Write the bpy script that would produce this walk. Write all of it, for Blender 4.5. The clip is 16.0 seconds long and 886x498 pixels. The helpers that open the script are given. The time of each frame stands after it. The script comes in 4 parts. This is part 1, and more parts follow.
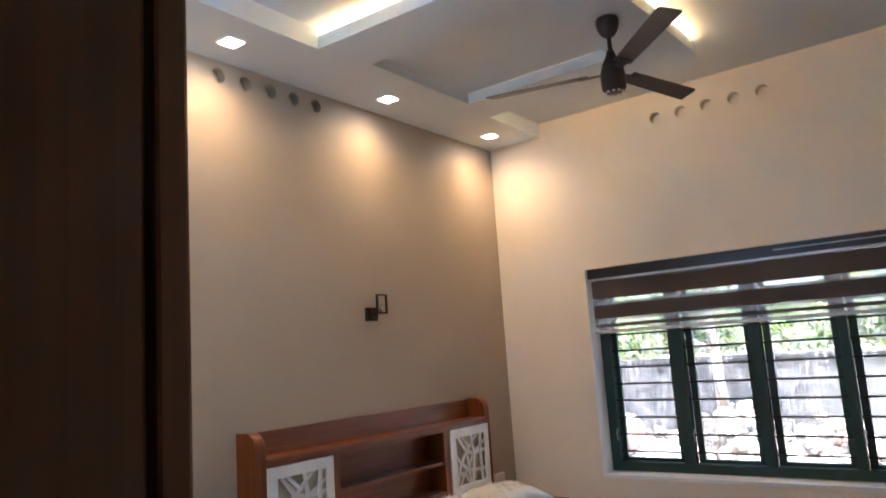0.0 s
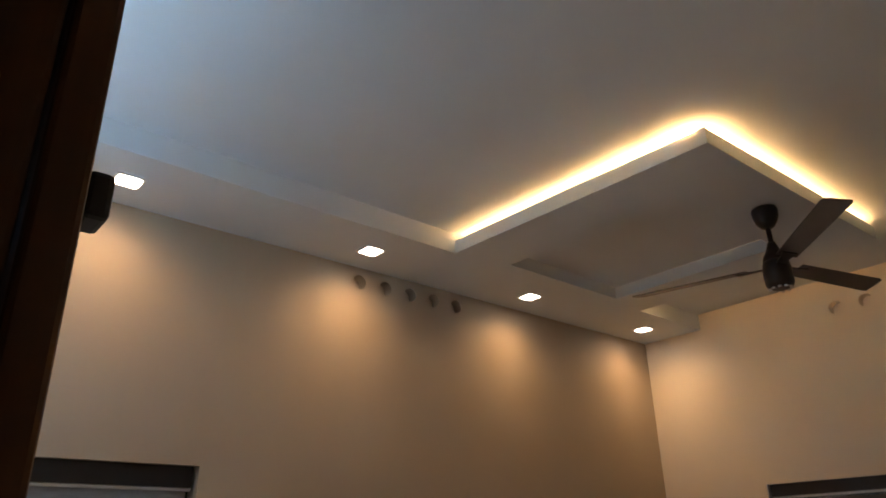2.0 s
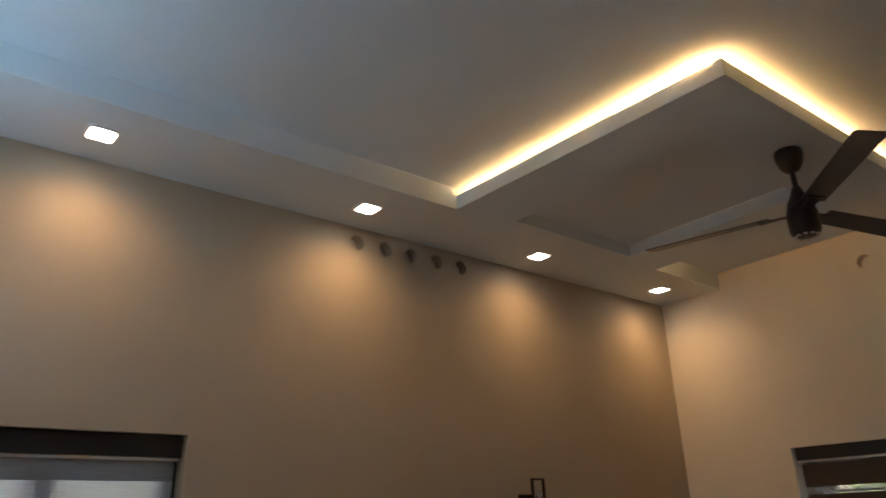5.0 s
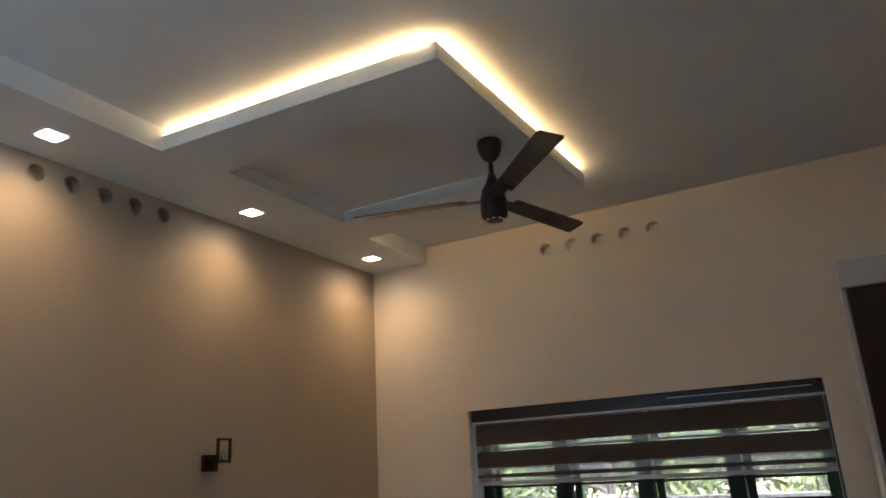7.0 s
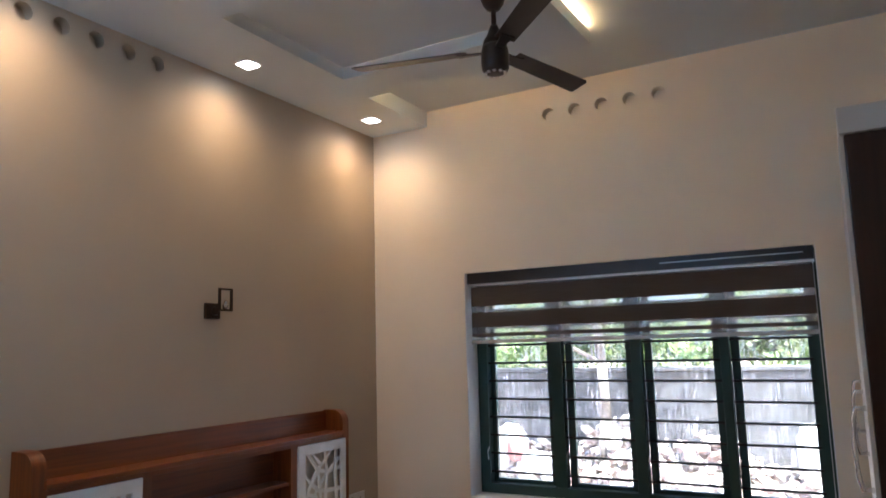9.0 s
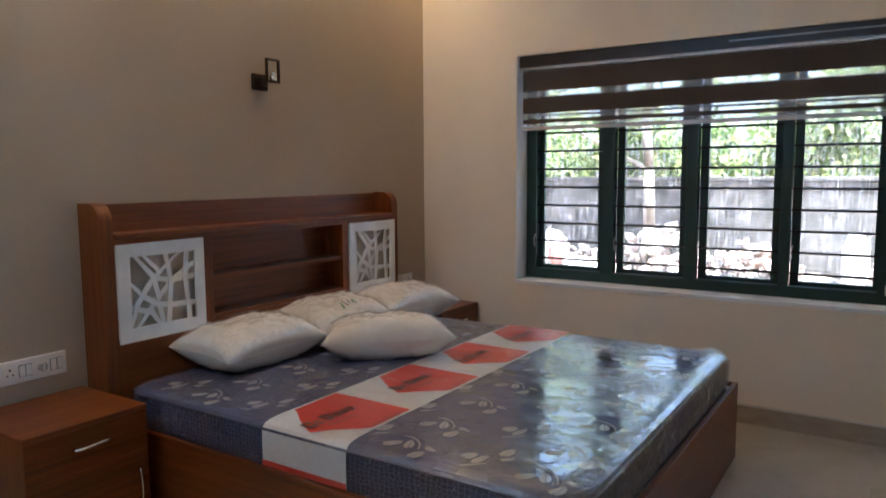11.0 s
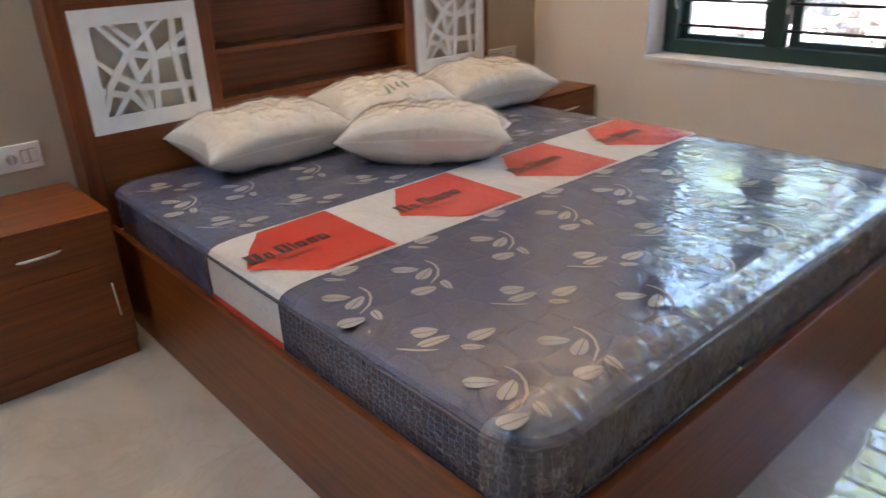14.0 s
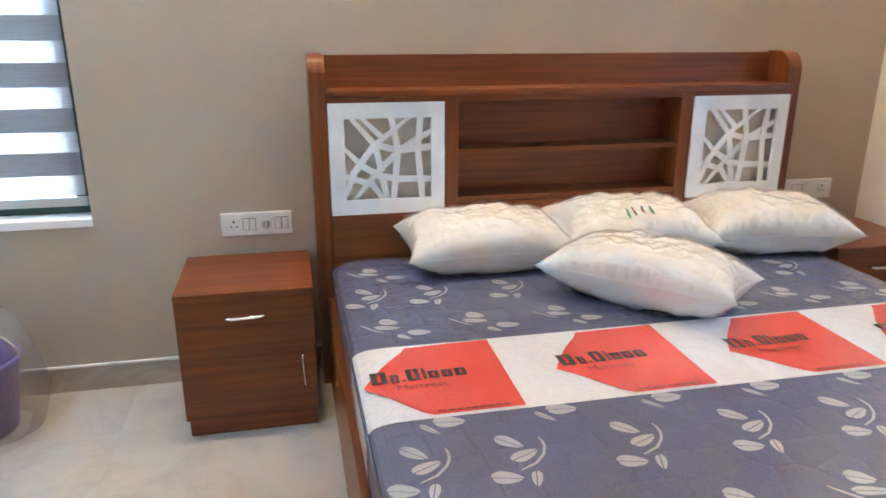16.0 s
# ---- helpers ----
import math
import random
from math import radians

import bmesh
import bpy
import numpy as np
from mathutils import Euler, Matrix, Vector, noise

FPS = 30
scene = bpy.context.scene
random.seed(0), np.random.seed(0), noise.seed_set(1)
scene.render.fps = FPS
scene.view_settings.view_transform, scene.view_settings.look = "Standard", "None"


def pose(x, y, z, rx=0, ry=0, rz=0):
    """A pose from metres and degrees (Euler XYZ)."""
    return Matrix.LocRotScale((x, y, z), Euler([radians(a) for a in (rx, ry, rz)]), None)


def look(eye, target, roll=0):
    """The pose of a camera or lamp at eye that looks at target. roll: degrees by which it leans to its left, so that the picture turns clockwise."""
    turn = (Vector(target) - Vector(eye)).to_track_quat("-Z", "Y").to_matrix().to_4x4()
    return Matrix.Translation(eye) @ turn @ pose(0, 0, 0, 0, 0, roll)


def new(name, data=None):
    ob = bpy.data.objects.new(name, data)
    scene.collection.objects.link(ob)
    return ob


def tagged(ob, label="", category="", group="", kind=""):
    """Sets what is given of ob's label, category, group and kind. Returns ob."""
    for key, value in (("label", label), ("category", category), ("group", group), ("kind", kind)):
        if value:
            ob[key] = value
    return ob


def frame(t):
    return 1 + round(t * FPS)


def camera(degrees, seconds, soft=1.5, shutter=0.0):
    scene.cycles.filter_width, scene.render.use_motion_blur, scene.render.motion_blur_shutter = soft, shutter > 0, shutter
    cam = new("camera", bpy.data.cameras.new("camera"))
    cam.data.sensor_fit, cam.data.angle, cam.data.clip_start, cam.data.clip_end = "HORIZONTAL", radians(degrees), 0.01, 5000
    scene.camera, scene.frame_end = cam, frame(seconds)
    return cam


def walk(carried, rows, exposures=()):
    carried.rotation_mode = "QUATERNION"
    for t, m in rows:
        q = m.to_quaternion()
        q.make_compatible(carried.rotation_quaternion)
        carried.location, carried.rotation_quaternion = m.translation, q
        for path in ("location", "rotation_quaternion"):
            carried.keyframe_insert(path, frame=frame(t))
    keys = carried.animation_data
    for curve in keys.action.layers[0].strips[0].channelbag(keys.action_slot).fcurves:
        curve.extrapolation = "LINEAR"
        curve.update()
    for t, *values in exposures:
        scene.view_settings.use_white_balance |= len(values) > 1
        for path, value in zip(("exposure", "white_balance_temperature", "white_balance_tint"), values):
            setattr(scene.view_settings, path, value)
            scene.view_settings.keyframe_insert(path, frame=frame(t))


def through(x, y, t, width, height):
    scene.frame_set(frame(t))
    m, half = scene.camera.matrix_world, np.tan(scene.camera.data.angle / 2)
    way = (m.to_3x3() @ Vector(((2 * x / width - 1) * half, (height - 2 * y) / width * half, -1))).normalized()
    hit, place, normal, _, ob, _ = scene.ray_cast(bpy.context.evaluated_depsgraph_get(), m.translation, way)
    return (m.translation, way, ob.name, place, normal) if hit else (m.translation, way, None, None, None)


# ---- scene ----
cam = camera(64.0, 16.0, shutter=0.4)
PATH = [
    (0, (2.963, -4.651, 1.579), (1.773, -3.07, 1.872), -3.9),
    (0.5, (2.959, -4.593, 1.644), (1.731, -3.073, 2.072), -4.4),
    (1, (2.962, -4.523, 1.695), (1.674, -3.107, 2.276), -4.8),
    (1.5, (2.958, -4.476, 1.734), (1.613, -3.166, 2.423), -2.5),
    (2, (2.93, -4.459, 1.756), (1.534, -3.265, 2.547), -1.3),
    (2.5, (2.847, -4.385, 1.765), (1.45, -3.249, 2.637), 0.5),
    (3, (2.871, -4.338, 1.76), (1.306, -3.508, 2.689), 2.8),
    (3.2, (2.85, -4.334, 1.743), (1.25, -3.57, 2.669), 2.5),
    (5.3, (2.812, -4.242, 1.749), (1.425, -2.991, 2.464), -2.4),
    (5.5, (2.826, -4.226, 1.746), (1.488, -2.926, 2.468), -2.5),
    (6, (2.845, -4.178, 1.75), (1.635, -2.73, 2.413), -2.6),
    (6.5, (2.861, -4.159, 1.759), (1.774, -2.603, 2.389), -2.1),
    (7, (2.891, -4.151, 1.745), (1.968, -2.481, 2.343), -3.1),
    (7.5, (2.893, -4.14, 1.749), (2.023, -2.458, 2.393), -2.9),
    (8, (2.891, -4.164, 1.741), (1.971, -2.5, 2.363), -1.8),
    (8.5, (2.91, -4.128, 1.688), (1.948, -2.434, 2.139), -1.9),
    (9, (2.899, -4.118, 1.623), (1.921, -2.396, 1.9), -1.5),
    (9.5, (2.871, -4.134, 1.568), (1.86, -2.42, 1.774), -1.3),
    (9.7, (2.88, -4.13, 1.532), (1.842, -2.427, 1.679), -0.8),
    (11.8, (2.771, -3.952, 1.353), (1.701, -2.336, 0.86), -2.4),
    (12, (2.784, -3.881, 1.354), (1.685, -2.301, 0.809), -6.1),
    (12.5, (2.75, -3.706, 1.33), (1.708, -2.13, 0.675), -5.0),
    (13, (2.657, -3.491, 1.299), (1.66, -1.912, 0.582), -5.9),
    (13.5, (2.663, -3.316, 1.268), (1.532, -1.844, 0.522), -4.0),
    (14, (2.731, -3.097, 1.272), (1.346, -1.904, 0.462), -2.5),
    (14.5, (2.691, -2.911, 1.285), (1.163, -1.917, 0.462), -2.1),
    (15, (2.663, -2.781, 1.314), (1.036, -1.915, 0.538), -0.8),
    (15.5, (2.694, -2.643, 1.337), (0.902, -2.047, 0.679), -0.3),
    (16, (2.723, -2.561, 1.362), (0.86, -2.155, 0.76), 0.1),
]
EXPOSURES = [
    (0, 4.24, 5600, 16), (0.5, 4.24, 5600, 15), (1, 3.8, 5930, 17), (1.5, 3.23, 6900, 18.5), (2, 2.96, 7100, 22.5), (3, 2.56, 7100, 24.5),
    (4, 2.62, 6910, 20.0), (5.5, 2.82, 6860, 17.5), (6.2, 2.95, 6360, 16.5), (7, 3.11, 5870, 13), (7.5, 3.47, 5625, 13.25), (8, 3.31, 5620, 13.5),
    (8.5, 3.6, 5430, 16), (9, 3.78, 5380, 16), (9.5, 3.77, 5430, 16), (12, 4.04, 5670, 14.0), (12.5, 4.29, 5720, 15.0), (13, 4.42, 5720, 15.0),
    (14, 4.64, 5670, 13.5), (15, 5.06, 5370, 10.5), (15.5, 5.26, 5320, 10), (16, 5.41, 5270, 9.5),
]
walk(cam, [(t, look(eye, target, roll)) for t, eye, target, roll in PATH], EXPOSURES)

# ---- light and pose settings ----
SKY, SUN = 0.15, 4.3
LED, DOWNLENS, TUBE = 3.6, 2.6, 3.8
SPOT, WARM_SPOT = 1.5, (1.0, 0.63, 0.27)
FAN_TURNS, FAN_Z, FAN_PITCH = (-166.0, -45.0, 75.0), 2.878, -12.0
PILLOWS = [
    (0.335, -1.89, 0.622, 90, 3, 0, 1, False),
    (0.325, -1.33, 0.632, 88, 6, 0, 2, True),
    (0.355, -0.76, 0.627, 82, 3, 0, 3, False),
    (0.778, -1.463, 0.612, 44, -6, 0, 4, False),
]

# ---- daylight ----
world = bpy.data.worlds.new("sky")
scene.world = world
world.use_nodes = True
wn = world.node_tree.nodes
sky = wn.new("ShaderNodeTexSky")
sky.sky_type, sky.sun_disc = "NISHITA", False
sky.air_density, sky.dust_density, sky.ozone_density = 0.7, 6.0, 0.4
sky.sun_elevation, sky.sun_rotation = radians(66), radians(124)
wn["Background"].inputs["Strength"].default_value = SKY
world.node_tree.links.new(sky.outputs[0], wn["Background"].inputs["Color"])
sun_data = bpy.data.lights.new("sun", "SUN")
sun_data.energy, sun_data.angle, sun_data.color = SUN, radians(0.6), (1.0, 0.95, 0.88)
sun = new("sun", sun_data)
sun.matrix_world = look((0, 0, 12), (-4.4, 3.0, 0))


# ---- materials ----
class Mat:
    """A node material with a few shortcuts."""

    def __init__(self, name):
        self.m = bpy.data.materials.new(name)
        self.m.use_nodes = True
        self.t = self.m.node_tree
        self.b = self.t.nodes["Principled BSDF"]
        self.out = self.t.nodes["Material Output"]

    def add(self, kind, **inputs):
        n = self.t.nodes.new(kind)
        for k, v in inputs.items():
            n.inputs[k.replace("_", " ")].default_value = v
        return n

    def link(self, a, b):
        self.t.links.new(a, b)

    def put(self, **inputs):
        for k, v in inputs.items():
            self.b.inputs[k.replace("_", " ")].default_value = v
        return self

    def coords(self, scale=(1, 1, 1), turn=(0, 0, 0), use="Object"):
        c = self.add("ShaderNodeTexCoord")
        mp = self.add("ShaderNodeMapping", Scale=scale, Rotation=turn)
        self.link(c.outputs[use], mp.inputs["Vector"])
        return mp.outputs["Vector"]

    def noise(self, vec, scale, detail=4.0, rough=0.55, distort=0.0):
        n = self.add("ShaderNodeTexNoise", Scale=scale, Detail=detail, Roughness=rough, Distortion=distort)
        self.link(vec, n.inputs["Vector"])
        return n.outputs["Fac"]

    def ramp(self, fac, stops):
        r = self.add("ShaderNodeValToRGB")
        e = r.color_ramp.elements
        while len(e) < len(stops):
            e.new(0.5)
        for el, (p, c) in zip(e, stops):
            el.position, el.color = p, (*c, 1) if len(c) == 3 else c
        self.link(fac, r.inputs["Fac"])
        return r.outputs["Color"]

    def mix(self, fac, a, b, mode="MIX"):
        n = self.add("ShaderNodeMix")
        n.data_type, n.blend_type = "RGBA", mode
        for sock, v in ((n.inputs[0], fac), (n.inputs[6], a), (n.inputs[7], b)):
            if hasattr(v, "links"):
                self.link(v, sock)
            else:
                sock.default_value = (*v, 1) if isinstance(v, tuple) else v
        return n.outputs[2]

    def bump(self, height, strength=0.2, distance=0.01, into="Normal"):
        n = self.add("ShaderNodeBump", Strength=strength, Distance=distance)
        self.link(height, n.inputs["Height"])
        self.link(n.outputs["Normal"], self.b.inputs[into])
        return n


def paint(name, colour, rough=0.6, grain=60.0, strength=0.08):
    """Rolled wall paint: faint blotches and a fine orange-peel relief."""
    k = Mat(name)
    v = k.coords()
    big = k.noise(v, 1.3, 3)
    k.link(k.ramp(big, [(0.3, tuple(c * 0.95 for c in colour)), (0.7, tuple(min(1, c * 1.03) for c in colour))]), k.b.inputs["Base Color"])
    k.put(Roughness=rough)
    k.b.inputs["Specular IOR Level"].default_value = 0.35
    k.bump(k.noise(v, grain, 3), strength, 0.004)
    return k.m


def wood(name, axis, dark, light, rough=0.38, coat=0.10):
    """Wood-grain laminate with its grain along an axis."""
    k = Mat(name)
    sc = [9.0, 9.0, 9.0]
    sc[axis] = 0.7
    v = k.coords(tuple(sc))
    wide = k.noise(v, 1.0, 5, 0.6, 0.6)
    sc2 = [60.0, 60.0, 60.0]
    sc2[axis] = 1.6
    v2 = k.coords(tuple(sc2))
    fine = k.noise(v2, 1.0, 4, 0.6)
    base = k.ramp(wide, [(0.28, dark), (0.5, tuple((a + b) / 2 for a, b in zip(dark, light))), (0.72, light)])
    col = k.mix(0.4, base, k.ramp(fine, [(0.36, tuple(c * 0.6 for c in dark)), (0.62, light)]))
    k.link(col, k.b.inputs["Base Color"])
    k.put(Roughness=rough, Coat_Weight=coat, Coat_Roughness=0.18)
    k.bump(fine, 0.06, 0.002)
    return k.m


def plain(name, colour, rough=0.5, metal=0.0, grain=0.0, strength=0.1):
    k = Mat(name)
    k.put(Roughness=rough, Metallic=metal)
    v = k.coords()
    n = k.noise(v, 7.0, 4)
    k.link(k.ramp(n, [(0.3, tuple(c * 0.88 for c in colour)), (0.7, tuple(min(1, c * 1.06) for c in colour))]), k.b.inputs["Base Color"])
    if grain:
        k.bump(k.noise(v, grain, 3), strength, 0.003)
    return k.m


def glow(name, colour, strength):
    k = Mat(name)
    k.put(Base_Color=(0.8, 0.8, 0.8, 1), Roughness=0.5, Emission_Color=(*colour, 1), Emission_Strength=strength)
    return k.m


def sheeted(k, wrinkle=18.0, strength=0.35, rough=0.06, clear=0.42):
    """Adds a clear double plastic film over a material: a crumpled coat."""
    k.put(Coat_Weight=1.0, Coat_Roughness=rough, Coat_IOR=2.15)
    v = k.coords((1.0, 1.5, 1.0))
    a = k.noise(v, wrinkle * 0.2, 2, 0.5, 1.6)
    b = k.noise(v, wrinkle, 3, 0.6, 2.4)
    ridge = k.ramp(b, [(0.38, (0, 0, 0)), (0.5, (0.6, 0.6, 0.6)), (0.56, (0, 0, 0))])
    where = k.ramp(k.noise(v, wrinkle * 0.12, 2), [(clear, (0.05, 0.05, 0.05)), (clear + 0.2, (1, 1, 1))])
    fine = k.mix(1.0, ridge, where, "MULTIPLY")
    s = k.add("ShaderNodeMath")
    s.operation = "MULTIPLY_ADD"
    s.inputs[1].default_value = 2.6
    k.link(a, s.inputs[0])
    k.link(fine, s.inputs[2])
    k.bump(s.outputs[0], strength, 0.012, "Coat Normal")
    return k


M_GREIGE = paint("greige_wall_paint", (0.475, 0.392, 0.295))
M_CREAM = paint("cream_wall_paint", (0.88, 0.780, 0.640))
M_CEIL = paint("white_ceiling_paint", (0.70, 0.76, 0.80), 0.7)
M_REVEAL = paint("white_reveal_paint", (0.88, 0.88, 0.88))
M_VENT = plain("vent_plaster", (0.42, 0.37, 0.31), 0.8, 0, 40)
M_WOODY = wood("teak_laminate_across", 1, (0.105, 0.0215, 0.0025), (0.255, 0.067, 0.0075))
M_WOODX = wood("teak_laminate_along", 0, (0.105, 0.0215, 0.0025), (0.255, 0.067, 0.0075))
M_WOODZ = wood("teak_laminate_upright", 2, (0.105, 0.0215, 0.0025), (0.255, 0.067, 0.0075))
M_DOORWOOD = wood("dark_door_wood", 2, (0.07, 0.022, 0.003), (0.15, 0.052, 0.008), 0.5, 0.03)
M_DARKROBE = wood("dark_wardrobe_laminate", 2, (0.02, 0.007, 0.004), (0.05, 0.018, 0.008), 0.35)
M_ROBEDOOR = paint("wardrobe_door_laminate", (0.62, 0.56, 0.49), 0.35)
M_BOARD = paint("pale_greige_board", (0.66, 0.60, 0.52), 0.5)
M_WHITE = plain("white_lacquer", (0.86, 0.86, 0.85), 0.3)
M_PLASTIC = plain("white_switch_plastic", (0.82, 0.81, 0.78), 0.28)
M_HOLESHADE = plain("dark_hole_shade", (0.02, 0.02, 0.02), 0.6)
M_CHROME = plain("chrome", (0.82, 0.82, 0.82), 0.12, 1.0)
M_BRONZE = plain("dark_bronze", (0.05, 0.032, 0.022), 0.35, 0.7)
M_FAN = plain("dark_brown_fan_enamel", (0.035, 0.022, 0.018), 0.38, 0.3)
M_GREEN = plain("dark_green_frame_enamel", (0.020, 0.055, 0.048), 0.35, 0, 90, 0.05)
M_IRON = plain("black_iron_bar", (0.012, 0.014, 0.015), 0.4, 0.3)
M_RAIL = plain("brown_blind_rail", (0.030, 0.025, 0.025), 0.35, 0.2)
M_SILVER = plain("light_blind_bar", (0.6, 0.6, 0.6), 0.35, 0.3)
M_PLY = plain("pale_plywood", (0.62, 0.52, 0.38), 0.6, 0, 30)
M_PRINTGREY = plain("dark_print", (0.05, 0.03, 0.03), 0.5)
M_PRINTRED = plain("dark_red_print", (0.11, 0.014, 0.012), 0.5)
M_GREENPRINT = plain("green_print", (0.03, 0.25, 0.09), 0.5)
M_BLACK = plain("black_plastic", (0.015, 0.015, 0.016), 0.4)
M_LED = glow("warm_led_tape", (1.0, 0.57, 0.21), LED)
M_DOWN = glow("warm_downlight_lens", (1.0, 0.90, 0.74), DOWNLENS)
M_TUBE = glow("cool_tube", (0.40, 0.72, 1.0), TUBE)
M_PURPLE = plain("purple_plastic", (0.11, 0.06, 0.27), 0.3)


def tile_material():
    k = Mat("polished_marble_tile")
    v = k.coords()
    info = k.add("ShaderNodeObjectInfo")
    shift = k.add("ShaderNodeVectorMath")
    shift.operation = "MULTIPLY_ADD"
    shift.inputs[1].default_value = (1, 1, 1)
    k.link(v, shift.inputs[0])
    k.link(info.outputs["Random"], shift.inputs[2])
    clouds = k.noise(shift.outputs[0], 2.6, 6, 0.6, 1.4)
    veins = k.noise(shift.outputs[0], 1.5, 8, 0.62, 2.6)
    col = k.ramp(clouds, [(0.25, (0.44, 0.395, 0.325)), (0.5, (0.55, 0.505, 0.43)), (0.78, (0.60, 0.565, 0.495))])
    col = k.mix(k.ramp(veins, [(0.47, (0, 0, 0)), (0.5, (0.28, 0.28, 0.28)), (0.53, (0, 0, 0))]), col, (0.42, 0.34, 0.25))
    k.link(col, k.b.inputs["Base Color"])
    k.put(Roughness=0.28, IOR=1.5, Coat_Weight=1.0, Coat_Roughness=0.03, Coat_IOR=1.95)
    n = k.add("ShaderNodeBump", Strength=0.012, Distance=0.01)
    k.link(k.noise(v, 3.0, 2), n.inputs["Height"])
    k.link(n.outputs["Normal"], k.b.inputs["Coat Normal"])
    return k.m


def skirting_material():
    k = Mat("beige_tile_skirting")
    v = k.coords((1, 1, 3))
    col = k.ramp(k.noise(v, 4, 6, 0.6, 1.5), [(0.3, (0.37, 0.305, 0.235)), (0.7, (0.50, 0.43, 0.345))])
    k.link(col, k.b.inputs["Base Color"])
    k.put(Roughness=0.18)
    return k.m


M_TILE = tile_material()
M_GROUT = plain("beige_grout", (0.50, 0.455, 0.385), 0.6)
M_SKIRT = skirting_material()
M_SKIRTTOP = plain("pale_skirting_edge", (0.72, 0.68, 0.62), 0.4)


def quilt_material():
    """Blue-grey knit, quilted in wavy cells, under clear plastic film."""
    k = Mat("blue_quilted_fabric")
    v = k.coords()
    weave = k.noise(v, 260, 2)
    blot = k.noise(v, 3.0, 3)
    col = k.mix(0.35, k.ramp(blot, [(0.3, (0.055, 0.066, 0.140)), (0.7, (0.078, 0.092, 0.18))]), k.ramp(weave, [(0.4, (0.05, 0.055, 0.11)), (0.6, (0.12, 0.13, 0.2))]))
    k.link(col, k.b.inputs["Base Color"])
    k.put(Roughness=0.8)
    warp = k.noise(v, 5.0, 1)
    moved = k.mix(0.04, v, warp, "ADD")
    cells = k.add("ShaderNodeTexVoronoi", Scale=11.0, Randomness=0.5)
    cells.feature = "DISTANCE_TO_EDGE"
    k.link(moved, cells.inputs["Vector"])
    groove = k.ramp(cells.outputs["Distance"], [(0.0, (0, 0, 0)), (0.09, (0.8, 0.8, 0.8)), (0.3, (1, 1, 1))])
    k.bump(groove, 0.55, 0.008)
    return sheeted(k, 14, 0.19, 0.012).m


def border_material():
    """Dark blue side fabric with a pale honeycomb net."""
    k = Mat("blue_net_border")
    v = k.coords((1, 1, 1.3))
    cells = k.add("ShaderNodeTexVoronoi", Scale=52, Randomness=0.45)
    cells.feature = "DISTANCE_TO_EDGE"
    k.link(v, cells.inputs["Vector"])
    col = k.ramp(cells.outputs["Distance"], [(0.015, (0.11, 0.145, 0.24)), (0.06, (0.018, 0.023, 0.062))])
    k.link(col, k.b.inputs["Base Color"])
    k.put(Roughness=0.7)
    return sheeted(k, 24, 1.1, 0.05).put(Coat_Weight=0.7).m


def film_print(name, colour):
    k = Mat(name)
    v = k.coords()
    k.link(k.ramp(k.noise(v, 90, 3), [(0.3, tuple(c * 0.9 for c in colour)), (0.7, colour)]), k.b.inputs["Base Color"])
    k.put(Roughness=0.7)
    return sheeted(k, 16, 0.3, 0.035).m


def pillow_material():
    k = Mat("white_cotton_in_film")
    v = k.coords()
    k.link(k.ramp(k.noise(v, 9, 4), [(0.3, (0.68, 0.64, 0.565)), (0.7, (0.80, 0.765, 0.70))]), k.b.inputs["Base Color"])
    k.put(Roughness=0.85)
    k.bump(k.noise(v, 26, 4, 0.6, 0.8), 0.35, 0.012)
    return k.m


M_QUILT, M_BORDER, M_PILLOW = quilt_material(), border_material(), pillow_material()
M_BAND = film_print("white_band_print", (0.74, 0.72, 0.70))
M_RED = film_print("red_print", (0.72, 0.045, 0.022))
M_PETAL = film_print("silver_petal_print", (0.43, 0.42, 0.43))
M_PIPING = film_print("navy_piping", (0.03, 0.035, 0.09))


def fabric(name, colour, clear, through):
    """Blind cloth: partly open weave that lets some light through."""
    k = Mat(name)
    v = k.coords((1, 1, 40))
    dif = k.add("ShaderNodeBsdfDiffuse")
    tra = k.add("ShaderNodeBsdfTranslucent")
    opn = k.add("ShaderNodeBsdfTransparent")
    col = k.ramp(k.noise(v, 12, 3), [(0.3, tuple(c * 0.8 for c in colour)), (0.7, colour)])
    k.link(col, dif.inputs["Color"])
    k.link(col, tra.inputs["Color"])
    m1, m2 = k.add("ShaderNodeMixShader", Fac=through), k.add("ShaderNodeMixShader", Fac=clear)
    k.link(dif.outputs[0], m1.inputs[1])
    k.link(tra.outputs[0], m1.inputs[2])
    k.link(m1.outputs[0], m2.inputs[1])
    k.link(opn.outputs[0], m2.inputs[2])
    k.link(m2.outputs[0], k.out.inputs["Surface"])
    return k.m


M_BANDCLOTH = fabric("brown_blind_cloth", (0.16, 0.13, 0.11), 0.0, 0.25)
M_SHEER = fabric("sheer_blind_mesh", (0.62, 0.60, 0.59), 0.68, 0.6)
M_GREYCLOTH = fabric("grey_blind_cloth", (0.42, 0.43, 0.45), 0.0, 0.35)
M_WHITESHEER = fabric("white_sheer_mesh", (0.85, 0.86, 0.88), 0.25, 0.6)


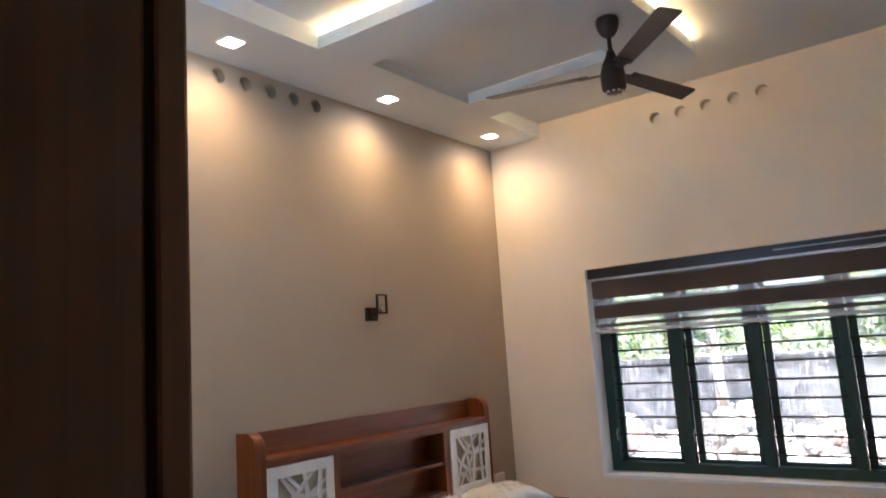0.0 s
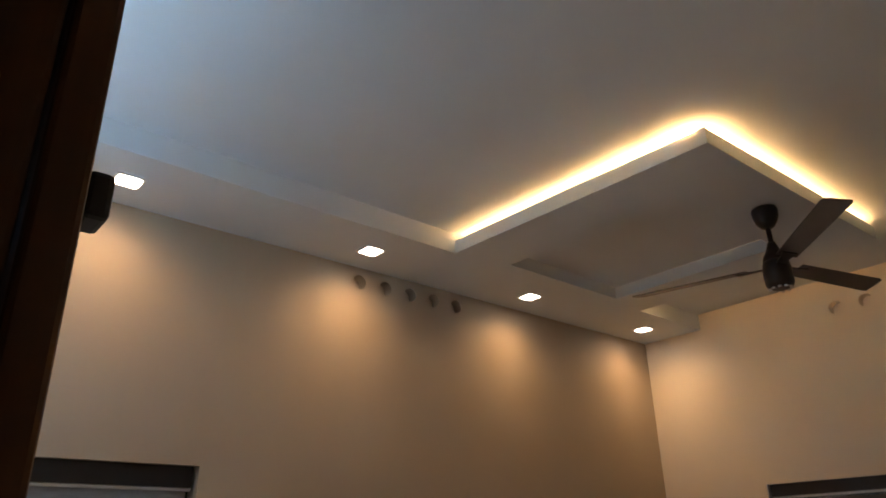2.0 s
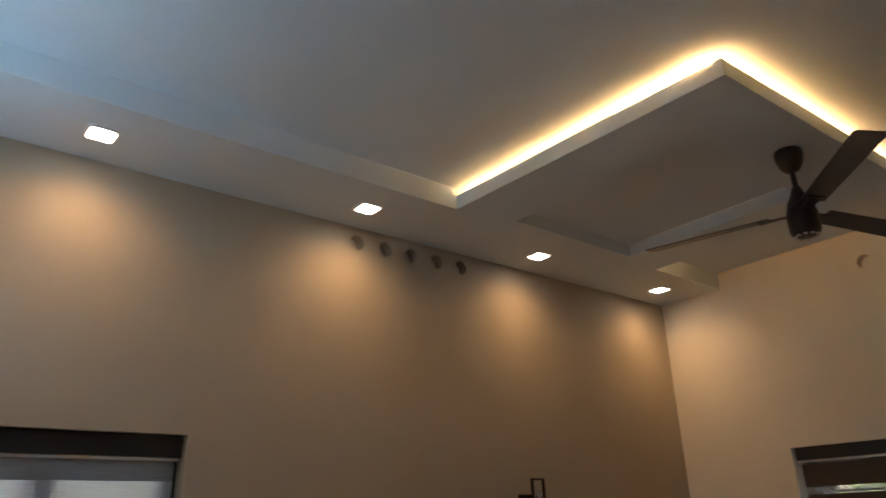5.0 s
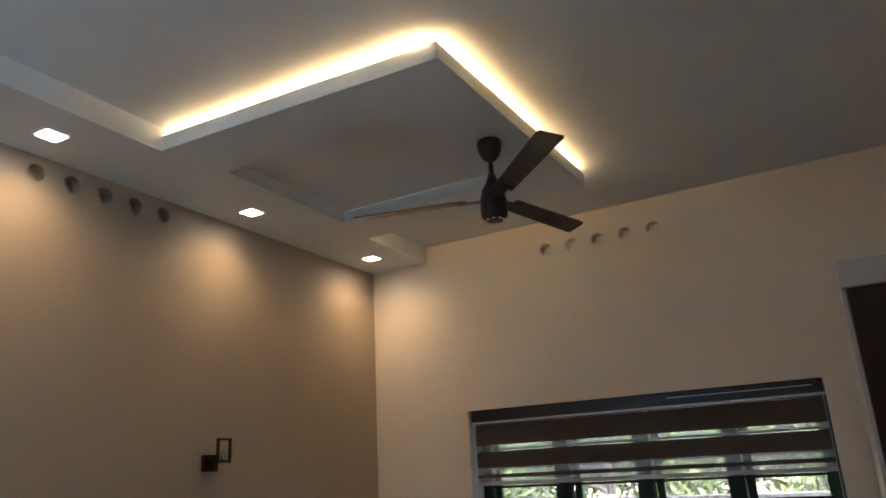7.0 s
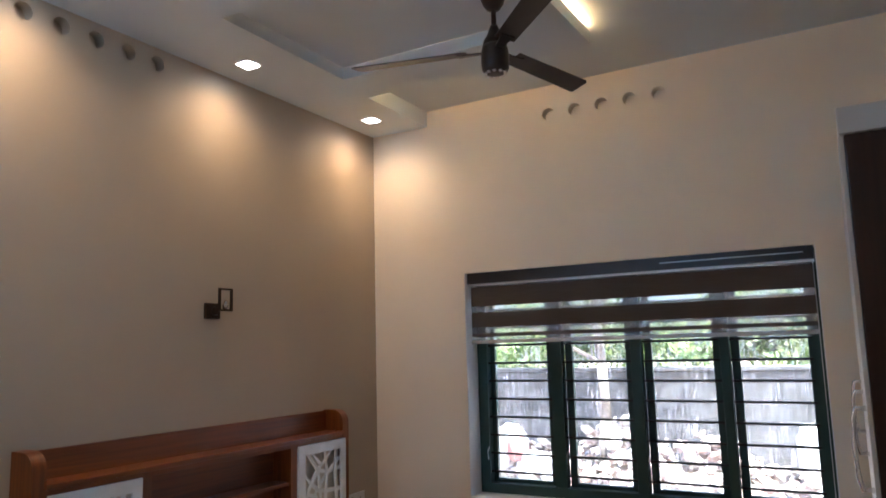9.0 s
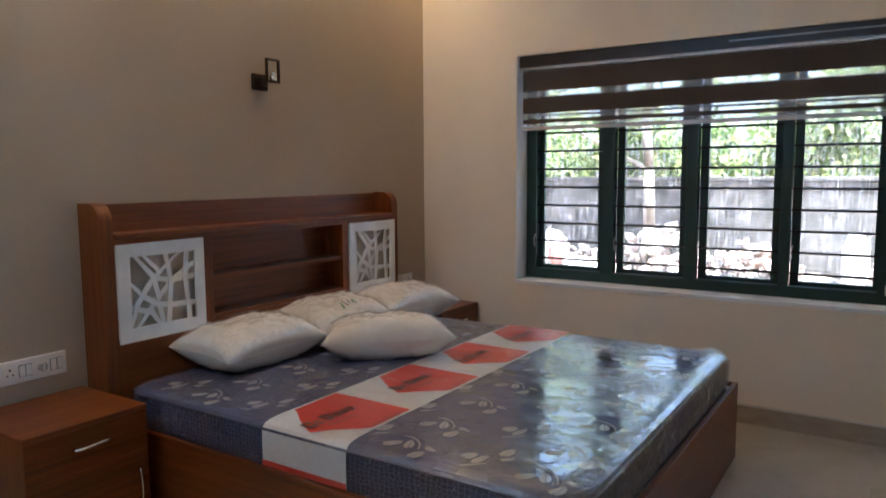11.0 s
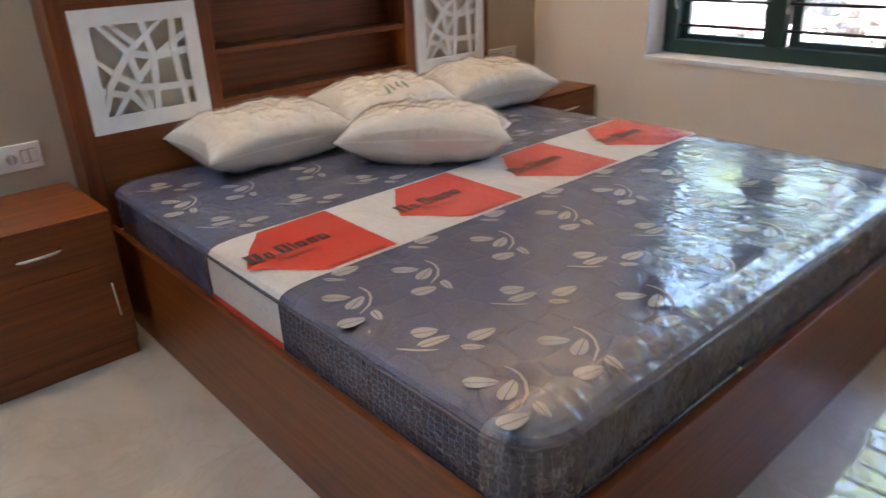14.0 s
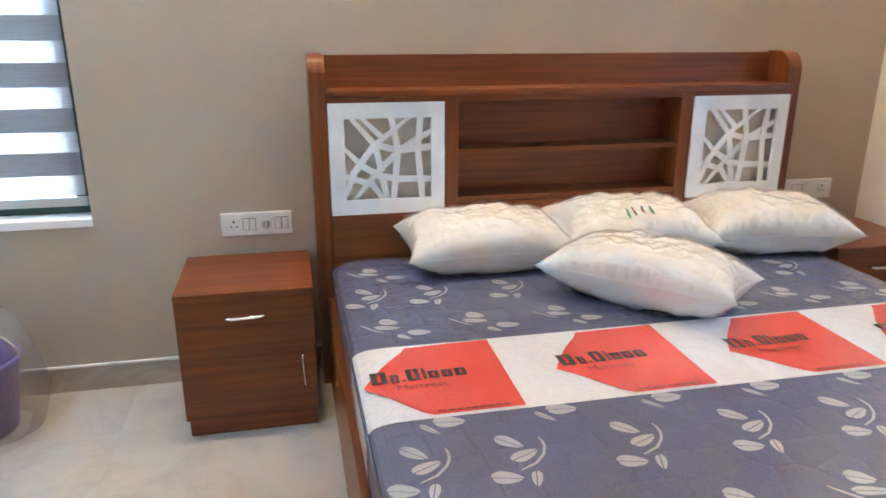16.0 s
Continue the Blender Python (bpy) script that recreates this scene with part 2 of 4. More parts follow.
def pane_material(name, tint, gloss):
    """Window glass, clouded in fine upright streaks."""
    k = Mat(name)
    opn = k.add("ShaderNodeBsdfTransparent", Color=(*tint, 1))
    glo = k.add("ShaderNodeBsdfGlossy", Roughness=0.02)
    lw = k.add("ShaderNodeFresnel", IOR=gloss)
    mx = k.add("ShaderNodeMixShader")
    k.link(lw.outputs[0], mx.inputs[0])
    k.link(opn.outputs[0], mx.inputs[1])
    k.link(glo.outputs[0], mx.inputs[2])
    haze = k.add("ShaderNodeBsdfTranslucent", Color=(0.9, 0.92, 0.94, 1))
    streak = k.noise(k.coords((1, 1, 0.10)), 75, 4, 0.65)
    patch = k.noise(k.coords(), 9, 3)
    both = k.mix(1.0, k.ramp(streak, [(0.46, (0, 0, 0)), (0.66, (1, 1, 1))]), k.ramp(patch, [(0.36, (0.08, 0.08, 0.08)), (0.62, (0.36, 0.36, 0.36))]), "MULTIPLY")
    out = k.add("ShaderNodeMixShader")
    k.link(both, out.inputs[0])
    k.link(mx.outputs[0], out.inputs[1])
    k.link(haze.outputs[0], out.inputs[2])
    k.link(out.outputs[0], k.out.inputs["Surface"])
    return k.m


M_GLASS = pane_material("window_glass", (0.93, 0.97, 0.95), 1.45)


def wrap_material(name, gloss, rough):
    """Thin clear polythene: see-through, with gloss that grows at a slant."""
    k = Mat(name)
    opn = k.add("ShaderNodeBsdfTransparent", Color=(0.985, 0.985, 0.99, 1))
    glo = k.add("ShaderNodeBsdfGlossy", Roughness=rough)
    lw = k.add("ShaderNodeLayerWeight", Blend=0.5)
    pw = k.add("ShaderNodeMath")
    pw.operation = "POWER"
    pw.inputs[1].default_value = 4.0
    k.link(lw.outputs["Facing"], pw.inputs[0])
    ma = k.add("ShaderNodeMath")
    ma.operation = "MULTIPLY_ADD"
    ma.inputs[1].default_value, ma.inputs[2].default_value = 0.40, gloss
    k.link(pw.outputs[0], ma.inputs[0])
    mx = k.add("ShaderNodeMixShader")
    k.link(ma.outputs[0], mx.inputs[0])
    k.link(opn.outputs[0], mx.inputs[1])
    k.link(glo.outputs[0], mx.inputs[2])
    k.link(mx.outputs[0], k.out.inputs["Surface"])
    return k.m


M_WRAP = wrap_material("clear_mattress_film", 0.13, 0.025)
M_PILLOWWRAP = wrap_material("clear_pillow_film", 0.17, 0.08)


def film_material():
    k = Mat("clear_polythene")
    opn = k.add("ShaderNodeBsdfTransparent", Color=(0.92, 0.92, 0.93, 1))
    glo = k.add("ShaderNodeBsdfPrincipled", Base_Color=(0.8, 0.8, 0.8, 1), Roughness=0.15)
    mx = k.add("ShaderNodeMixShader", Fac=0.14)
    bm_n = k.add("ShaderNodeBump", Strength=0.6, Distance=0.02)
    k.link(k.noise(k.coords(), 22, 4, 0.6, 1.5), bm_n.inputs["Height"])
    k.link(bm_n.outputs["Normal"], glo.inputs["Normal"])
    k.link(opn.outputs[0], mx.inputs[1])
    k.link(glo.outputs[0], mx.inputs[2])
    k.link(mx.outputs[0], k.out.inputs["Surface"])
    return k.m


M_FILM = film_material()


def concrete_material(name, dark, light, scale=2.0):
    k = Mat(name)
    v = k.coords()
    a = k.noise(v, scale, 7, 0.65, 0.6)
    b = k.noise(v, scale * 9, 5)
    col = k.mix(0.3, k.ramp(a, [(0.36, dark), (0.64, light)]), k.ramp(b, [(0.35, dark), (0.65, light)]))
    k.link(col, k.b.inputs["Base Color"])
    k.put(Roughness=0.9)
    k.bump(b, 0.4, 0.02)
    return k.m


M_YARDWALL = concrete_material("weathered_yard_wall", (0.012, 0.012, 0.012), (0.085, 0.082, 0.078), 1.3)
M_SACK = plain("white_woven_sack", (0.42, 0.41, 0.40), 0.7, 0, 60, 0.2)
M_REDSACK = plain("faded_red_woven_sack", (0.36, 0.13, 0.11), 0.7, 0, 60, 0.2)
M_DIAL = plain("grey_dial_plastic", (0.42, 0.41, 0.39), 0.35)
M_EARTH = concrete_material("yard_earth", (0.22, 0.15, 0.10), (0.42, 0.34, 0.26), 0.8)
M_BARK = concrete_material("grey_bark", (0.06, 0.05, 0.04), (0.20, 0.17, 0.14), 6)


def island_material(name, stops, rough=0.85):
    k = Mat(name)
    geo = k.add("ShaderNodeNewGeometry")
    col = k.ramp(geo.outputs["Random Per Island"], stops)
    n = k.noise(k.coords(), 14, 5)
    k.link(k.mix(0.25, col, k.ramp(n, [(0.3, (0.12, 0.10, 0.08)), (0.7, (0.5, 0.47, 0.44))])), k.b.inputs["Base Color"])
    k.put(Roughness=rough)
    k.bump(n, 0.4, 0.02)
    return k.m


M_RUBBLE = island_material("laterite_and_lime_rubble", [(0.0, (0.32, 0.30, 0.28)), (0.3, (0.26, 0.15, 0.11)), (0.45, (0.40, 0.36, 0.34)), (0.7, (0.17, 0.13, 0.11)), (1.0, (0.34, 0.21, 0.17))])


def leaf_material():
    k = Mat("leaves")
    geo = k.add("ShaderNodeNewGeometry")
    col = k.ramp(geo.outputs["Random Per Island"], [(0.0, (0.06, 0.11, 0.03)), (0.5, (0.16, 0.23, 0.07)), (1.0, (0.32, 0.34, 0.15))])
    k.link(col, k.b.inputs["Base Color"])
    k.put(Roughness=0.5)
    tra = k.add("ShaderNodeBsdfTranslucent")
    k.link(col, tra.inputs["Color"])
    mx = k.add("ShaderNodeMixShader", Fac=0.5)
    k.link(k.b.outputs[0], mx.inputs[1])
    k.link(tra.outputs[0], mx.inputs[2])
    k.link(mx.outputs[0], k.out.inputs["Surface"])
    return k.m


M_LEAF = leaf_material()


# ---- building helpers ----
def thing(name, at, label, category, group="", kind=""):
    """An empty at the base of a thing, which parents its parts."""
    e = new(name)
    e.empty_display_size = 0.1
    e.location = at
    e["base"] = list(at)
    return tagged(e, label, category, group, kind)


def part(name, bm, material, parent=None, label="", smooth=False):
    """Links a bmesh, given in world places, as one mesh object under a thing or a part."""
    me = bpy.data.meshes.new(name)
    bmesh.ops.recalc_face_normals(bm, faces=bm.faces)
    bm.to_mesh(me)
    bm.free()
    return part_of(name, me, material, parent, label, smooth)


def part_of(name, me, material, parent=None, label="", smooth=False, at=None):
    if material and not me.materials:
        me.materials.append(material)
    if smooth:
        for p in me.polygons:
            p.use_smooth = True
    ob = new(name, me)
    if parent is not None:
        ob.parent = parent
        if parent.type == "EMPTY":
            ob.matrix_parent_inverse = Matrix.Translation(parent["base"]).inverted()
    if at is not None:
        ob.location = at
    if label:
        tagged(ob, label)
    return ob


def box(bm, x0, x1, y0, y1, z0, z1, bevel=0.0, seg=2):
    r = bmesh.ops.create_cube(bm, size=1.0)
    for v in r["verts"]:
        v.co = Vector(((x0 + x1) / 2 + v.co.x * (x1 - x0), (y0 + y1) / 2 + v.co.y * (y1 - y0), (z0 + z1) / 2 + v.co.z * (z1 - z0)))
    if bevel:
        edges = list({e for v in r["verts"] for e in v.link_edges})
        bmesh.ops.bevel(bm, geom=edges, offset=bevel, segments=seg, affect="EDGES", profile=0.5)
    return bm


def boxed(*a, **k):
    return box(bmesh.new(), *a, **k)


def rod(bm, a, b, r, seg=12, r2=None):
    a, b = Vector(a), Vector(b)
    m = Matrix.Translation((a + b) / 2) @ (b - a).to_track_quat("Z", "Y").to_matrix().to_4x4()
    bmesh.ops.create_cone(bm, cap_ends=True, segments=seg, radius1=r, radius2=r if r2 is None else r2, depth=(b - a).length, matrix=m)
    return bm


def tube_along(bm, pts, r, seg=8):
    """A bent round bar through points."""
    rings = []
    for i, p in enumerate(pts):
        d = (Vector(pts[min(i + 1, len(pts) - 1)]) - Vector(pts[max(i - 1, 0)])).normalized()
        q = d.to_track_quat("Z", "Y").to_matrix()
        rings.append([bm.verts.new(Vector(p) + q @ Vector((r * math.cos(a), r * math.sin(a), 0))) for a in (2 * math.pi * k / seg for k in range(seg))])
    for a, b in zip(rings, rings[1:]):
        for k in range(seg):
            bm.faces.new((a[k], a[(k + 1) % seg], b[(k + 1) % seg], b[k]))
    bm.faces.new(rings[0][::-1])
    bm.faces.new(rings[-1])
    return bm


def lathe(bm, centre, profile, seg=32):
    """A turned body: profile rows of radius and height above the centre."""
    c = Vector(centre)
    rings = [[bm.verts.new(c + Vector((r * math.cos(2 * math.pi * k / seg), r * math.sin(2 * math.pi * k / seg), z))) for k in range(seg)] for r, z in profile]
    for a, b in zip(rings, rings[1:]):
        for k in range(seg):
            bm.faces.new((a[k], a[(k + 1) % seg], b[(k + 1) % seg], b[k]))
    bm.faces.new(rings[0][::-1])
    bm.faces.new(rings[-1])
    return bm


def rect(a0, a1, b0, b1):
    return [(a0, b0), (a1, b0), (a1, b1), (a0, b1)]


def disc(a, b, r, seg=28):
    return [(a + r * math.cos(2 * math.pi * k / seg), b + r * math.sin(2 * math.pi * k / seg)) for k in range(seg)]


def slab(bm, outer, holes, place, d0, d1, back=True):
    """A plate with holes: 2D outlines set into space by place(a, b, depth), between two depths."""
    loops = [outer, *holes]
    for d in (d0, d1) if back else (d0,):
        edges = []
        for lp in loops:
            vs = [bm.verts.new(place(a, b, d)) for a, b in lp]
            edges += [bm.edges.new((vs[k], vs[(k + 1) % len(vs)])) for k in range(len(vs))]
        bmesh.ops.triangle_fill(bm, use_beauty=True, use_dissolve=False, edges=edges)
    for lp in loops:
        f, g = ([bm.verts.new(place(a, b, d)) for a, b in lp] for d in (d0, d1))
        for k in range(len(lp)):
            j = (k + 1) % len(lp)
            bm.faces.new((f[k], f[j], g[j], g[k]))
    bmesh.ops.remove_doubles(bm, verts=bm.verts, dist=1e-5)
    return bm


def prism(bm, pts, place, d0, d1):
    f, g = ([bm.verts.new(place(a, b, d)) for a, b in pts] for d in (d0, d1))
    bm.faces.new(f)
    bm.faces.new(g[::-1])
    for k in range(len(pts)):
        j = (k + 1) % len(pts)
        bm.faces.new((f[k], g[k], g[j], f[j]))
    return bm


def setting(name, bm, material, label, category):
    return tagged(part(name, bm, material), label, category, kind="structure")


# ---- the room ----
RIGHT, BACK, DROP, TOP = 3.55, -4.49, 3.155, 3.265
WX0, WX1, WZ0, WZ1 = 0.713, 2.777, 0.667, 2.107
LY0, LY1 = -4.22, -3.282
DX0, DX1, DZ = 2.46, 3.42, 2.15


def on_x(d_sign=1):
    return lambda a, b, d: (d, a, b)


def on_y(a, b, d):
    return (a, d, b)


VENTS_L = [disc(-2.533 + 0.1675 * k, 3.076, 0.039) for k in range(5)]
VENTS_R = [disc(1.353 + 0.172 * k, 3.077, 0.039) for k in range(5)]
bm = bmesh.new()
slab(bm, rect(BACK - 0.2, 0.2, 0, TOP + 0.2), [rect(LY0, LY1, WZ0, WZ1), *VENTS_L], on_x(), 0.0, -0.06, back=False)
slab(bm, rect(BACK - 0.2, 0.2, 0, TOP + 0.2), [rect(LY0, LY1, WZ0, WZ1)], on_x(), -0.06, -0.2)
setting("wall_west", bm, M_GREIGE, "greige painted wall with round vent holes behind the bed", "wall")
bm = bmesh.new()
slab(bm, rect(0, RIGHT + 0.2, 0, TOP + 0.2), [rect(WX0, WX1, WZ0, WZ1), *VENTS_R], on_y, 0.0, 0.06, back=False)
slab(bm, rect(0, RIGHT + 0.2, 0, TOP + 0.2), [rect(WX0, WX1, WZ0, WZ1)], on_y, 0.06, 0.26)
setting("wall_north", bm, M_CREAM, "cream painted wall with a window and round vent holes", "wall")
bm = bmesh.new()
slab(bm, [(0, 0), (DX0, 0), (DX0, DZ), (DX1, DZ), (DX1, 0), (RIGHT, 0), (RIGHT, TOP + 0.2), (0, TOP + 0.2)], [], on_y, BACK, BACK - 0.2)
setting("wall_south", bm, M_CREAM, "cream painted wall with the room's doorway", "wall")
setting("wall_east", boxed(RIGHT, RIGHT + 0.2, -7.0, 0, 0, TOP + 0.2), M_CREAM, "plain cream painted wall", "wall")
# unseen hall behind the doorway, walled in to keep daylight out
bm = boxed(0.8, 1.0, -7.0, BACK - 0.2, 0, TOP + 0.2)
slab(bm, rect(0.8, RIGHT + 0.2, 0, TOP + 0.2), [], on_y, -7.0, -7.2)
setting("wall_hall", bm, M_CREAM, "plain unseen cream walls added to close the hall", "wall")

# window linings: white painted reveals and sill
for nm, a in (("trim", (WX0 - 0.001, WX0 + 0.006, 0.004, 0.256, WZ0 + 0.025, WZ1)), ("trim", (WX1 - 0.006, WX1 + 0.001, 0.004, 0.256, WZ0 + 0.025, WZ1)), ("trim", (WX0 + 0.001, WX1 - 0.001, -0.003, 0.28, WZ0 + 0.001, WZ0 + 0.024))):
    setting(nm, boxed(*a, bevel=0.002), M_REVEAL, "white painted window reveal", "window trim")
setting("trim", boxed(-0.22, 0.006, LY0, LY1, WZ0 - 0.012, WZ0 + 0.018, bevel=0.002), M_REVEAL, "white painted window sill", "window trim")

# ceiling: high slab, dropped strip along the bed wall, floating tray with a shallow recess
PLAT = [(0.457, -2.262), (1.835, -2.205), (1.868, -0.70), (0.457, -0.70)]
RECESS = [(0.515, -1.925), (1.535, -1.895), (1.50, -1.005), (0.515, -1.02)]


def on_z(a, b, d):
    return (a, b, d)


bm = boxed(-0.2, RIGHT + 0.2, -7.2, 0.2, TOP, TOP + 0.15)
box(bm, 0.0, 0.457, BACK, 0.0, DROP, TOP)
slab(bm, PLAT, [RECESS], on_z, DROP, DROP + 0.07)
prism(bm, RECESS, on_z, DROP + 0.085, DROP + 0.075)
setting("ceiling", bm, M_CEIL, "white gypsum ceiling with a dropped strip and floating tray", "ceiling")
# unseen roof and eaves, added to keep the sky out of the room
ROOF = boxed(-0.6, RIGHT + 0.6, -7.6, 0.35, TOP + 0.2, TOP + 0.35)
setting("roof", ROOF, M_CEIL, "plain unseen roof slab added over the room", "roof")

# skirting
for nm, a, e in (
    ("baseboard", (0.0, 0.012, BACK, -0.0, 0.0, 0.098), (0.0, 0.014, BACK, 0.0, 0.098, 0.108)),
    ("baseboard", (0.012, RIGHT, -0.012, 0.0, 0.0, 0.098), (0.014, RIGHT, -0.014, 0.0, 0.098, 0.108)),
    ("baseboard", (0.012, DX0 - 0.02, BACK, BACK + 0.012, 0.0, 0.098), (0.014, DX0 - 0.02, BACK, BACK + 0.014, 0.098, 0.108)),
):
    b = setting(nm, boxed(*a), M_SKIRT, "beige tile skirting with a pale top edge", "skirting")
    part("edge", boxed(*e, bevel=0.003), M_SKIRTTOP, b, "pale rounded top edge")

floor = setting("floor", boxed(-0.2, RIGHT + 0.2, -7.2, 0.2, -0.15, -0.0035), M_GROUT, "polished pale beige marble tile floor", "floor")

# doorway: heavy timber frame
bm = boxed(2.41, 2.555, -4.74, -4.414, 0, 2.2, bevel=0.004)
box(bm, 3.40, 3.49, -4.74, -4.368, 0, 2.2, bevel=0.004)
box(bm, 2.555, 3.40, -4.74, -4.408, 2.11, 2.2, bevel=0.004)
door = setting("door_1", bm, M_DOORWOOD, "dark polished timber door frame, standing open", "door frame")
part("stop_bead", boxed(2.43, 2.560, -4.412, -4.386, 0, 2.2, bevel=0.004), M_DOORWOOD, door)
bm = boxed(2.494, 2.532, -4.3855, -4.381, 1.932, 1.970, bevel=0.001)
box(bm, 2.498, 2.528, -4.382, -4.366, 1.936, 1.966, bevel=0.004)
part("catch", bm, M_BLACK, door, "black metal door catch")


# ---- windows ----
def zebra(name, at, place, width0, width1, rows, label, band_mat, sheer_mat, rail, bar):
    """A striped roller blind. place(u, z, d) sets a spot across the width into space."""
    b = thing(name, at, label, "blind")

    def plate(u0, u1, z0, z1, d0, d1):
        m = bmesh.new()
        return prism(m, rect(u0, u1, z0, z1), place, d0, d1)

    part("headrail", plate(width0, width1, rail[0], rail[1], 0.022, 0.085), M_RAIL, b, "dark brown head rail")
    # pale strip along part of the rail, standing in for a highlight
    if width1 > 0:
        part("rail_highlight", plate(width0 + 1.25, width1 - 0.05, rail[0] + 0.036, rail[0] + 0.041, 0.0185, 0.0215), M_SILVER, b, "thin pale strip put in as a highlight")
    part("rail_lip", plate(width0, width1, rail[0] - 0.012, rail[0] - 0.002, 0.03, 0.06), M_SILVER, b)
    for z1, z0, solid in rows:
        part("band" if solid else "sheer_band", plate(width0 + 0.012, width1 - 0.012, z0, z1, 0.05, 0.0512), band_mat if solid else sheer_mat, b)
    part("bottom_bar", plate(width0 + 0.008, width1 - 0.008, bar[0], bar[1], 0.042, 0.062), M_SILVER, b, "pale metal bottom bar")
    return b


def window_north():
    w = thing("window_1", (WX0, 0.18, WZ0), "dark green window with four barred casements", "window", kind="structure")
    y0, y1 = 0.150, 0.208
    z0, z1 = WZ0 + 0.025, WZ1
    part("window_frame", slab(bmesh.new(), rect(WX0 + 0.006, WX1 - 0.006, z0, z1), [rect(WX0 + 0.074, WX1 - 0.064, z0 + 0.062, z1 - 0.06)], on_y, y0, y1), M_GREEN, w)
    glass = [(0.816, 1.188), (1.355, 1.696), (1.852, 2.201), (2.342, 2.692)]
    for (a, b), (c, d) in zip(glass, glass[1:]):
        part("mullion", boxed(b + 0.045, c - 0.045, y0 - 0.004, y1, z0 + 0.062, z1 - 0.06, bevel=0.003), M_GREEN, w)
    for a, b in glass:
        sash = part("sash", slab(bmesh.new(), rect(a - 0.044, b + 0.044, z0 + 0.042, z1 - 0.05), [rect(a, b, z0 + 0.085, z1 - 0.1)], on_y, 0.209, 0.240), M_GREEN, w)
        pane = part("pane", boxed(a, b, 0.222, 0.226, z0 + 0.085, z1 - 0.1), M_GLASS, sash)
        pane.visible_shadow = False
        me = None
        for k in range(12):
            z = 0.8225 + 0.1157 * k
            if me is None:
                first = part("bar", rod(bmesh.new(), (a - 0.05, 0.178, z), (b + 0.05, 0.178, z), 0.0075, 10), M_IRON, w)
                me = first.data
            else:
                part_of("bar", me, M_IRON, w, at=(0, 0, z - 0.8225))
        hook = tube_along(bmesh.new(), [(a - 0.036, 0.146, 0.90), (a - 0.03, 0.126, 0.92), (a - 0.034, 0.128, 0.95), (a - 0.026, 0.136, 0.98)], 0.004)
        part("stay_hook", hook, M_SILVER, w, "small metal stay hook")
    return w


window_north()
ROWS_N = [(2.034, 2.012, False), (2.012, 1.888, True), (1.888, 1.848, False), (1.848, 1.752, True), (1.752, 1.712, False), (1.712, 1.690, True), (1.690, 1.668, False)]
zebra("zebra_blind", (1.7, 0.05, WZ1), on_y, WX0 + 0.012, WX1 - 0.012, ROWS_N, "brown zebra roller blind, drawn a third down", M_BANDCLOTH, M_SHEER, (2.036, 2.114), (1.646, 1.668))
cord = rod(bmesh.new(), (2.757, 0.028, 0.80), (2.757, 0.028, 2.05), 0.0022, 6)
rod(cord, (2.757, 0.040, 0.80), (2.757, 0.040, 2.05), 0.0022, 6)
blind_cord = tagged(part("blind_cord", cord, M_SILVER), "pale looped blind cord beside the window", "cord")
part("cord_clip", boxed(2.750, 2.766, 0.022, 0.046, 0.76, 0.81, bevel=0.003), M_PLASTIC, blind_cord)

w2 = thing("window_2", (-0.13, LY1, WZ0), "dark green window behind a striped blind", "window", kind="structure")
part("window_frame", slab(bmesh.new(), rect(LY0, LY1, WZ0 + 0.018, WZ1), [rect(LY0 + 0.07, LY1 - 0.07, WZ0 + 0.07, WZ1 - 0.07)], on_x(), -0.10, -0.16), M_GREEN, w2)
part("mullion", boxed(-0.16, -0.10, -3.79, -3.71, WZ0 + 0.07, WZ1 - 0.07, bevel=0.003), M_GREEN, w2)
for a, b in ((LY0 + 0.07, -3.79), (-3.71, LY1 - 0.07)):
    pane = part("pane", boxed(-0.134, -0.130, a, b, WZ0 + 0.07, WZ1 - 0.07), M_GLASS, w2)
    pane.visible_shadow = False
rows = []
z, solid = 2.0225, True
while z > 0.77:
    h = 0.084 if solid else 0.0735
    rows.append((z, max(z - h, 0.754), solid))
    z, solid = z - h, not solid
zebra("zebra_blind", (-0.05, -3.75, WZ1), lambda u, zz, d: (-d - 0.01, u, zz), LY0 + 0.01, LY1 - 0.012, rows, "grey and white striped roller blind, fully lowered", M_GREYCLOTH, M_WHITESHEER, (2.024, 2.112), (0.722, 0.754))


# ---- lamps ----
def rounded(a0, a1, b0, b1, r, seg=5):
    pts = []
    for ca, cb, s in ((a1 - r, b1 - r, 0), (a0 + r, b1 - r, 90), (a0 + r, b0 + r, 180), (a1 - r, b0 + r, 270)):
        pts += [(ca + r * math.cos(radians(s + 90 * k / seg)), cb + r * math.sin(radians(s + 90 * k / seg))) for k in range(seg + 1)]
    return pts


